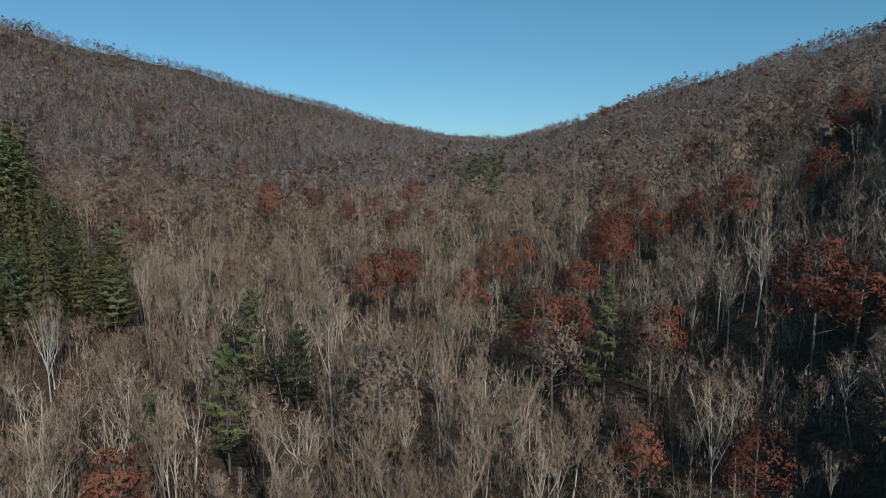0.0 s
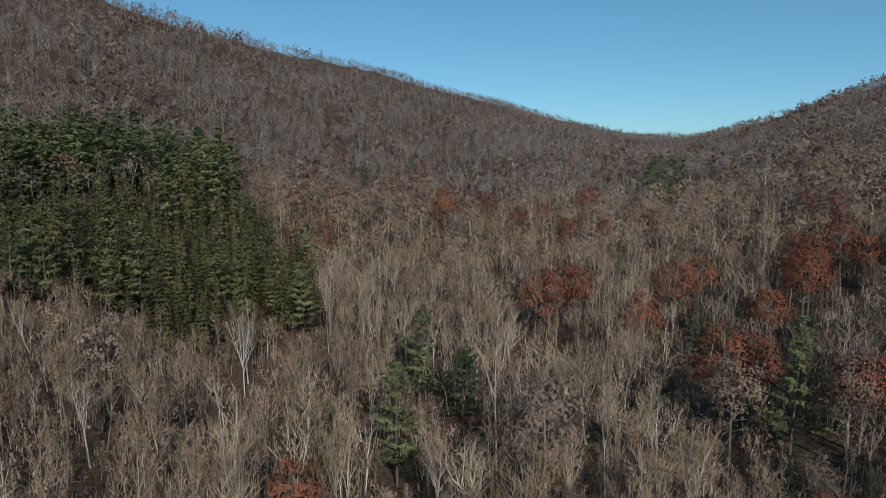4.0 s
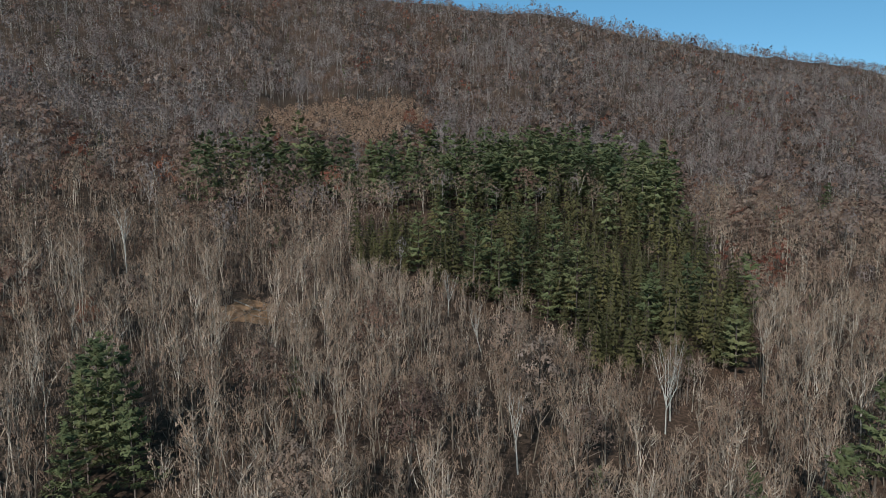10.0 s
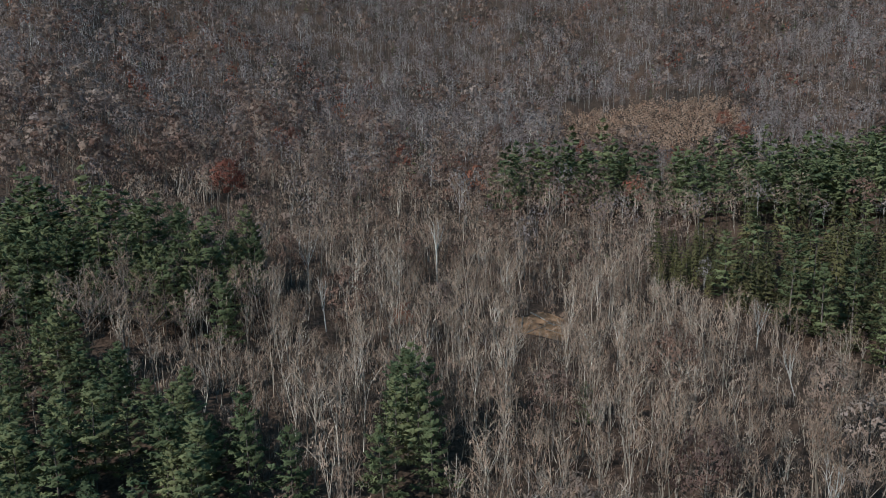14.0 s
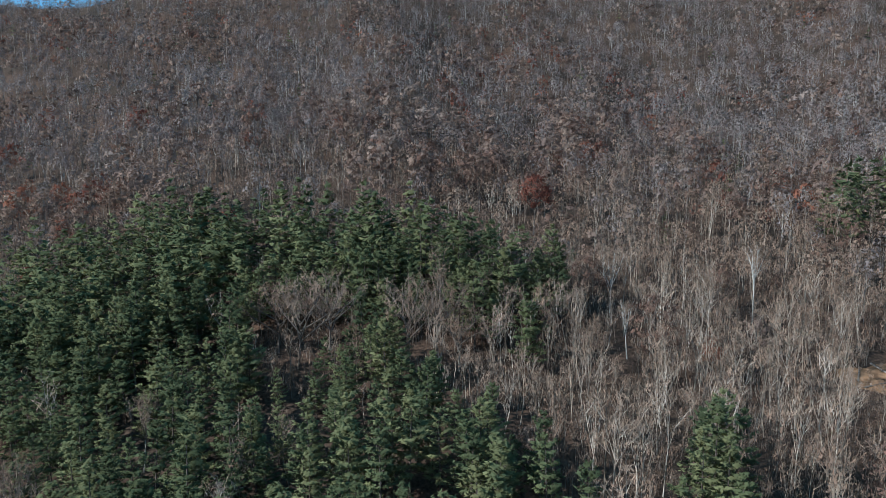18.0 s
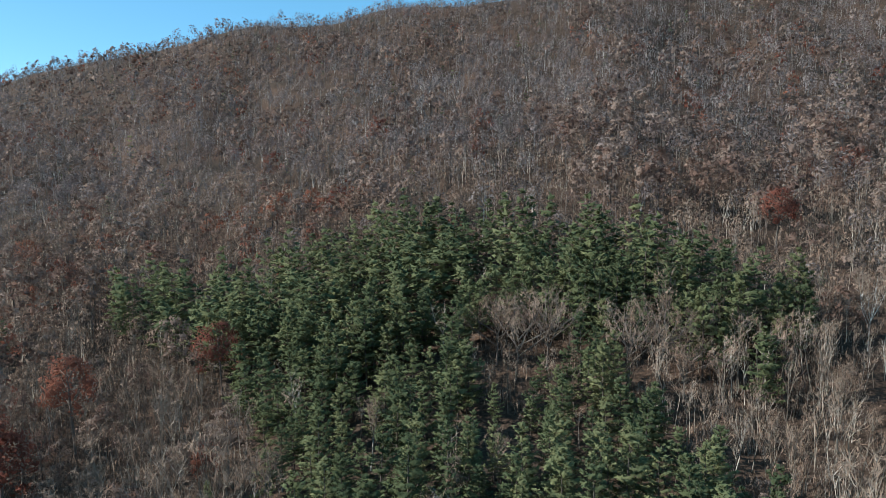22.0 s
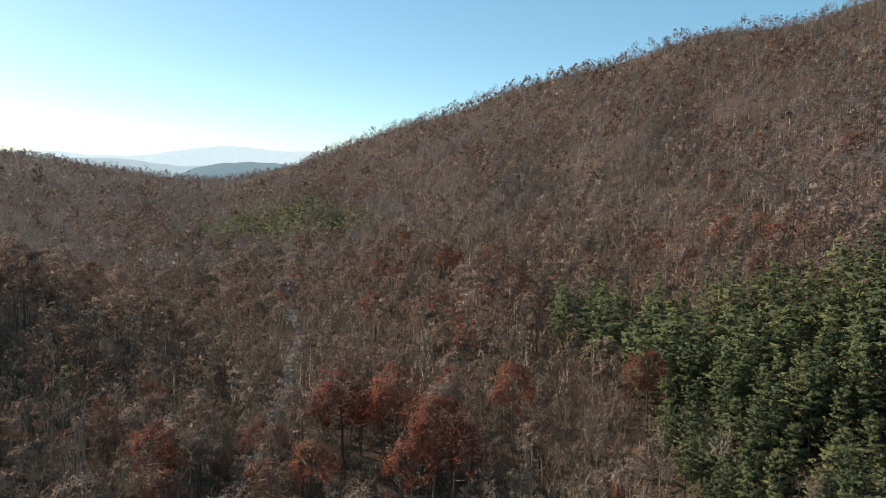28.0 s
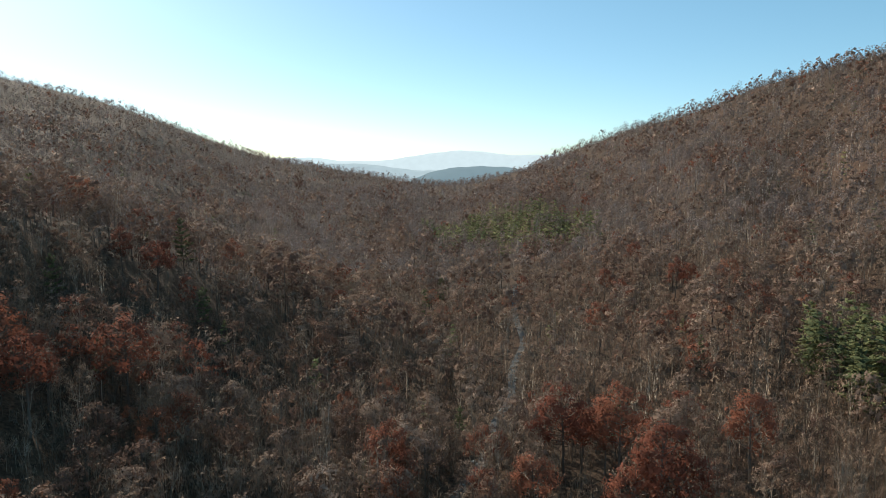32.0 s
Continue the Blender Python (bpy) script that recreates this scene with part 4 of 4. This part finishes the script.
def single_trees(make, mats, name, label, group, spots, variants):
    """The nearest trees: a thing each, with its trunk and its crown."""
    first = []
    for k in range(variants):
        (v1, f1, s1), (v2, f2, s2) = make(k, 0)
        tree = new(name)
        for part_name, v, f, s in (("trunk", v1, f1, s1), ("crown", v2, f2, s2)):
            used, slots = plain_slots(s, mats)
            soft = soft_normals(v, bark_of(v, f, s)) if part_name == "crown" and make not in LEAFLESS else None
            if soft is not None:
                f = facing_out(v, f, soft)
                soft = broken_up(v, f, soft, 0.3)
            part = new(part_name, raw_mesh(part_name, v, f, used, slots, normals=soft))
            part.parent = tree
        first.append(tagged(tree, label, name.replace("_", " "), group))
    for i, (x, y, s) in enumerate(spots):
        z = float(ground_z(x, y)) - 0.15
        m = Matrix.LocRotScale((x, y, z), Euler((rng.normal(0, 0.025), rng.normal(0, 0.025), rng.uniform(0, 6.28))), (s, s, s * rng.uniform(0.92, 1.08)))
        if i < variants:
            first[i].matrix_basis = m
        else:
            source = first[i % variants]
            made = copy_thing(source, Matrix())
            made.matrix_basis = m


for kind, (make, mats, name, label, group, count, variants) in KINDS.items():
    spots = plants[kind]
    r = np.hypot(spots[:, 0], spots[:, 1])
    if count:
        single_trees(make, mats, name, label, group, spots[:count], variants)
    rest, r = spots[count:], r[count:]
    for level, lo, hi, title, told in (
        (1, 0, 215 if kind != "sapling" else 0, "near_", "close woods of the same kind on the valley floor"),
        (2, 215 if kind != "sapling" else 0, 430, "", "dense woods of the same kind in the valley"),
        (3, 430, 850, "slope_", "woods of the same kind on the mountain slopes"),
        (4, 850, 9999, "distant_", "far woods on the mountain slopes"),
    ):
        here = (r >= lo) & (r < hi)
        # beyond 430 m bare trees take the slope twigs with their haze tint
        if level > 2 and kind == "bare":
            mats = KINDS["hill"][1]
        if here.any():
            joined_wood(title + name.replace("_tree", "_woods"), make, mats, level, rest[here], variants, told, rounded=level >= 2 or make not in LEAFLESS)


# ---- the small clearing with its fallen trunks, and the stream ----
def draped(name, xs, ys, lift, mat, label, category):
    n, m = xs.shape
    idx = np.arange(n * m).reshape(n, m)
    faces = np.stack([idx[:-1, :-1], idx[1:, :-1], idx[1:, 1:], idx[:-1, 1:]], -1).reshape(-1, 4)
    v = np.stack([xs, ys, ground_z(xs, ys) + lift], -1).reshape(-1, 3)
    return tagged(new(name, raw_mesh(name, v, faces, [mat])), label, category, kind="structure")


def plain_material(name, low, high, scale, roughness):
    m = bpy.data.materials.new(name)
    m.use_nodes = True
    n, link = m.node_tree.nodes, m.node_tree.links.new
    place, tex, ramp = n.new("ShaderNodeNewGeometry"), n.new("ShaderNodeTexNoise"), n.new("ShaderNodeValToRGB")
    tex.inputs["Scale"].default_value, tex.inputs["Detail"].default_value = scale, 6
    link(place.outputs["Position"], tex.inputs["Vector"])
    ramp.color_ramp.elements[0].position, ramp.color_ramp.elements[0].color = 0.35, (*low, 1)
    ramp.color_ramp.elements[1].position, ramp.color_ramp.elements[1].color = 0.65, (*high, 1)
    link(tex.outputs["Fac"], ramp.inputs["Fac"])
    shade = n["Principled BSDF"]
    link(ramp.outputs["Color"], shade.inputs["Base Color"])
    shade.inputs["Roughness"].default_value = roughness
    b = n.new("ShaderNodeBump")
    b.inputs["Strength"].default_value, b.inputs["Distance"].default_value = 0.5, 0.2
    link(tex.outputs["Fac"], b.inputs["Height"])
    link(b.outputs[0], shade.inputs["Normal"])
    return m


gx, gy = at(63.8, 189.5)
rings, rounds = np.meshgrid(np.linspace(0.05, 1, 8), np.linspace(0, 2 * np.pi, 33), indexing="ij")
reach = 7.2 * (1 + 0.16 * np.sin(3 * rounds + 1) + 0.10 * np.sin(5 * rounds))
draped("ground_clearing", gx + np.cos(rounds) * rings * reach, gy + np.sin(rounds) * rings * reach * 1.2, 0.06, plain_material("dry_grass", (0.15, 0.078, 0.036), (0.36, 0.20, 0.10), 0.5, 0.95), "small clearing of dry orange-brown grass", "ground")

LOGWOOD = plain_material("weathered_log", (0.10, 0.08, 0.065), (0.26, 0.22, 0.18), 2.0, 0.9)
for k, (dx, dy, length, turn, thick) in enumerate([(-3.0, 2.0, 9.0, 0.4, 0.26), (2.5, -2.5, 7.5, 2.0, 0.2), (0.5, 4.5, 6.0, 1.2, 0.17), (-2.0, -4.5, 8.0, 2.7, 0.22), (4.0, 2.0, 5.0, 0.9, 0.15)]):
    steps = np.linspace(-0.5, 0.5, 6)
    px, py = gx + dx + np.cos(turn) * steps * length, gy + dy + np.sin(turn) * steps * length
    taper = thick * np.linspace(1.0, 0.55, 6)
    line = np.stack([px, py, ground_z(px, py) + 0.06 + taper * 0.8], -1)
    origin = line[2].copy()
    v, f = tube(line - origin, taper, 8)
    log = new("fallen_log", raw_mesh("fallen_log", v, f, [LOGWOOD]))
    log.location = origin
    tagged(log, "weathered grey fallen trunk lying in the clearing", "log", "fallen trunks")

steps = np.linspace(0, len(CREEK) - 1, 120)
cx, cy = np.interp(steps, np.arange(len(CREEK)), creek_line[:, 0]), np.interp(steps, np.arange(len(CREEK)), creek_line[:, 1])
cx, cy = cx + np.sin(steps * 4.1) * 1.2, cy + np.cos(steps * 3.3) * 1.2
nx, ny = -np.gradient(cy), np.gradient(cx)
nn = np.hypot(nx, ny)
across = np.linspace(-1.5, 1.5, 7)
draped("water_stream", cx[:, None] + (nx / nn)[:, None] * across, cy[:, None] + (ny / nn)[:, None] * across, 0.08, plain_material("stream_bed", (0.02, 0.018, 0.016), (0.09, 0.083, 0.075), 1.1, 0.7), "narrow stony stream winding down the valley", "stream")


def boulder(seed):
    """A worn stone, about 1 m across, flattened below."""
    rng = np.random.default_rng(seed)
    bm = bmesh.new()
    bmesh.ops.create_icosphere(bm, subdivisions=2, radius=0.5)
    stretch = rng.uniform(0.7, 1.2, 3) * [1.1, 0.9, 0.65]
    lean = rng.uniform(0, 9, 3)
    for v in bm.verts:
        lump = 1 + 0.22 * noise.noise(Vector(v.co * 2.3) + Vector(lean)) + 0.1 * noise.noise(Vector(v.co * 5.1) + Vector(lean))
        v.co = Vector([v.co[k] * stretch[k] * lump for k in range(3)])
        v.co.z = max(v.co.z, -0.2)
    me = bpy.data.meshes.new("boulder")
    bm.to_mesh(me)
    bm.free()
    me.materials.append(STONE)
    return me


STONE = plain_material("pale_stone", (0.15, 0.143, 0.133), (0.32, 0.31, 0.29), 1.6, 0.85)
stones = [boulder(k) for k in range(4)]
stone_rng = np.random.default_rng(5)
for k in range(48):
    i = stone_rng.uniform(6, 70)
    px, py = float(np.interp(i, np.arange(120), cx)), float(np.interp(i, np.arange(120), cy))
    px, py = px + stone_rng.normal(0, 1.1), py + stone_rng.normal(0, 1.1)
    big = float(stone_rng.uniform(0.5, 1.7))
    stone = new("boulder", stones[k % 4])
    stone.matrix_basis = Matrix.LocRotScale((px, py, float(ground_z(px, py)) + 0.08 + 0.12 * big), Euler((0, 0, stone_rng.uniform(0, 6.28))), (big, big, big))
    tagged(stone, "pale grey worn boulder lying in the stream bed", "boulder", "stream boulders")
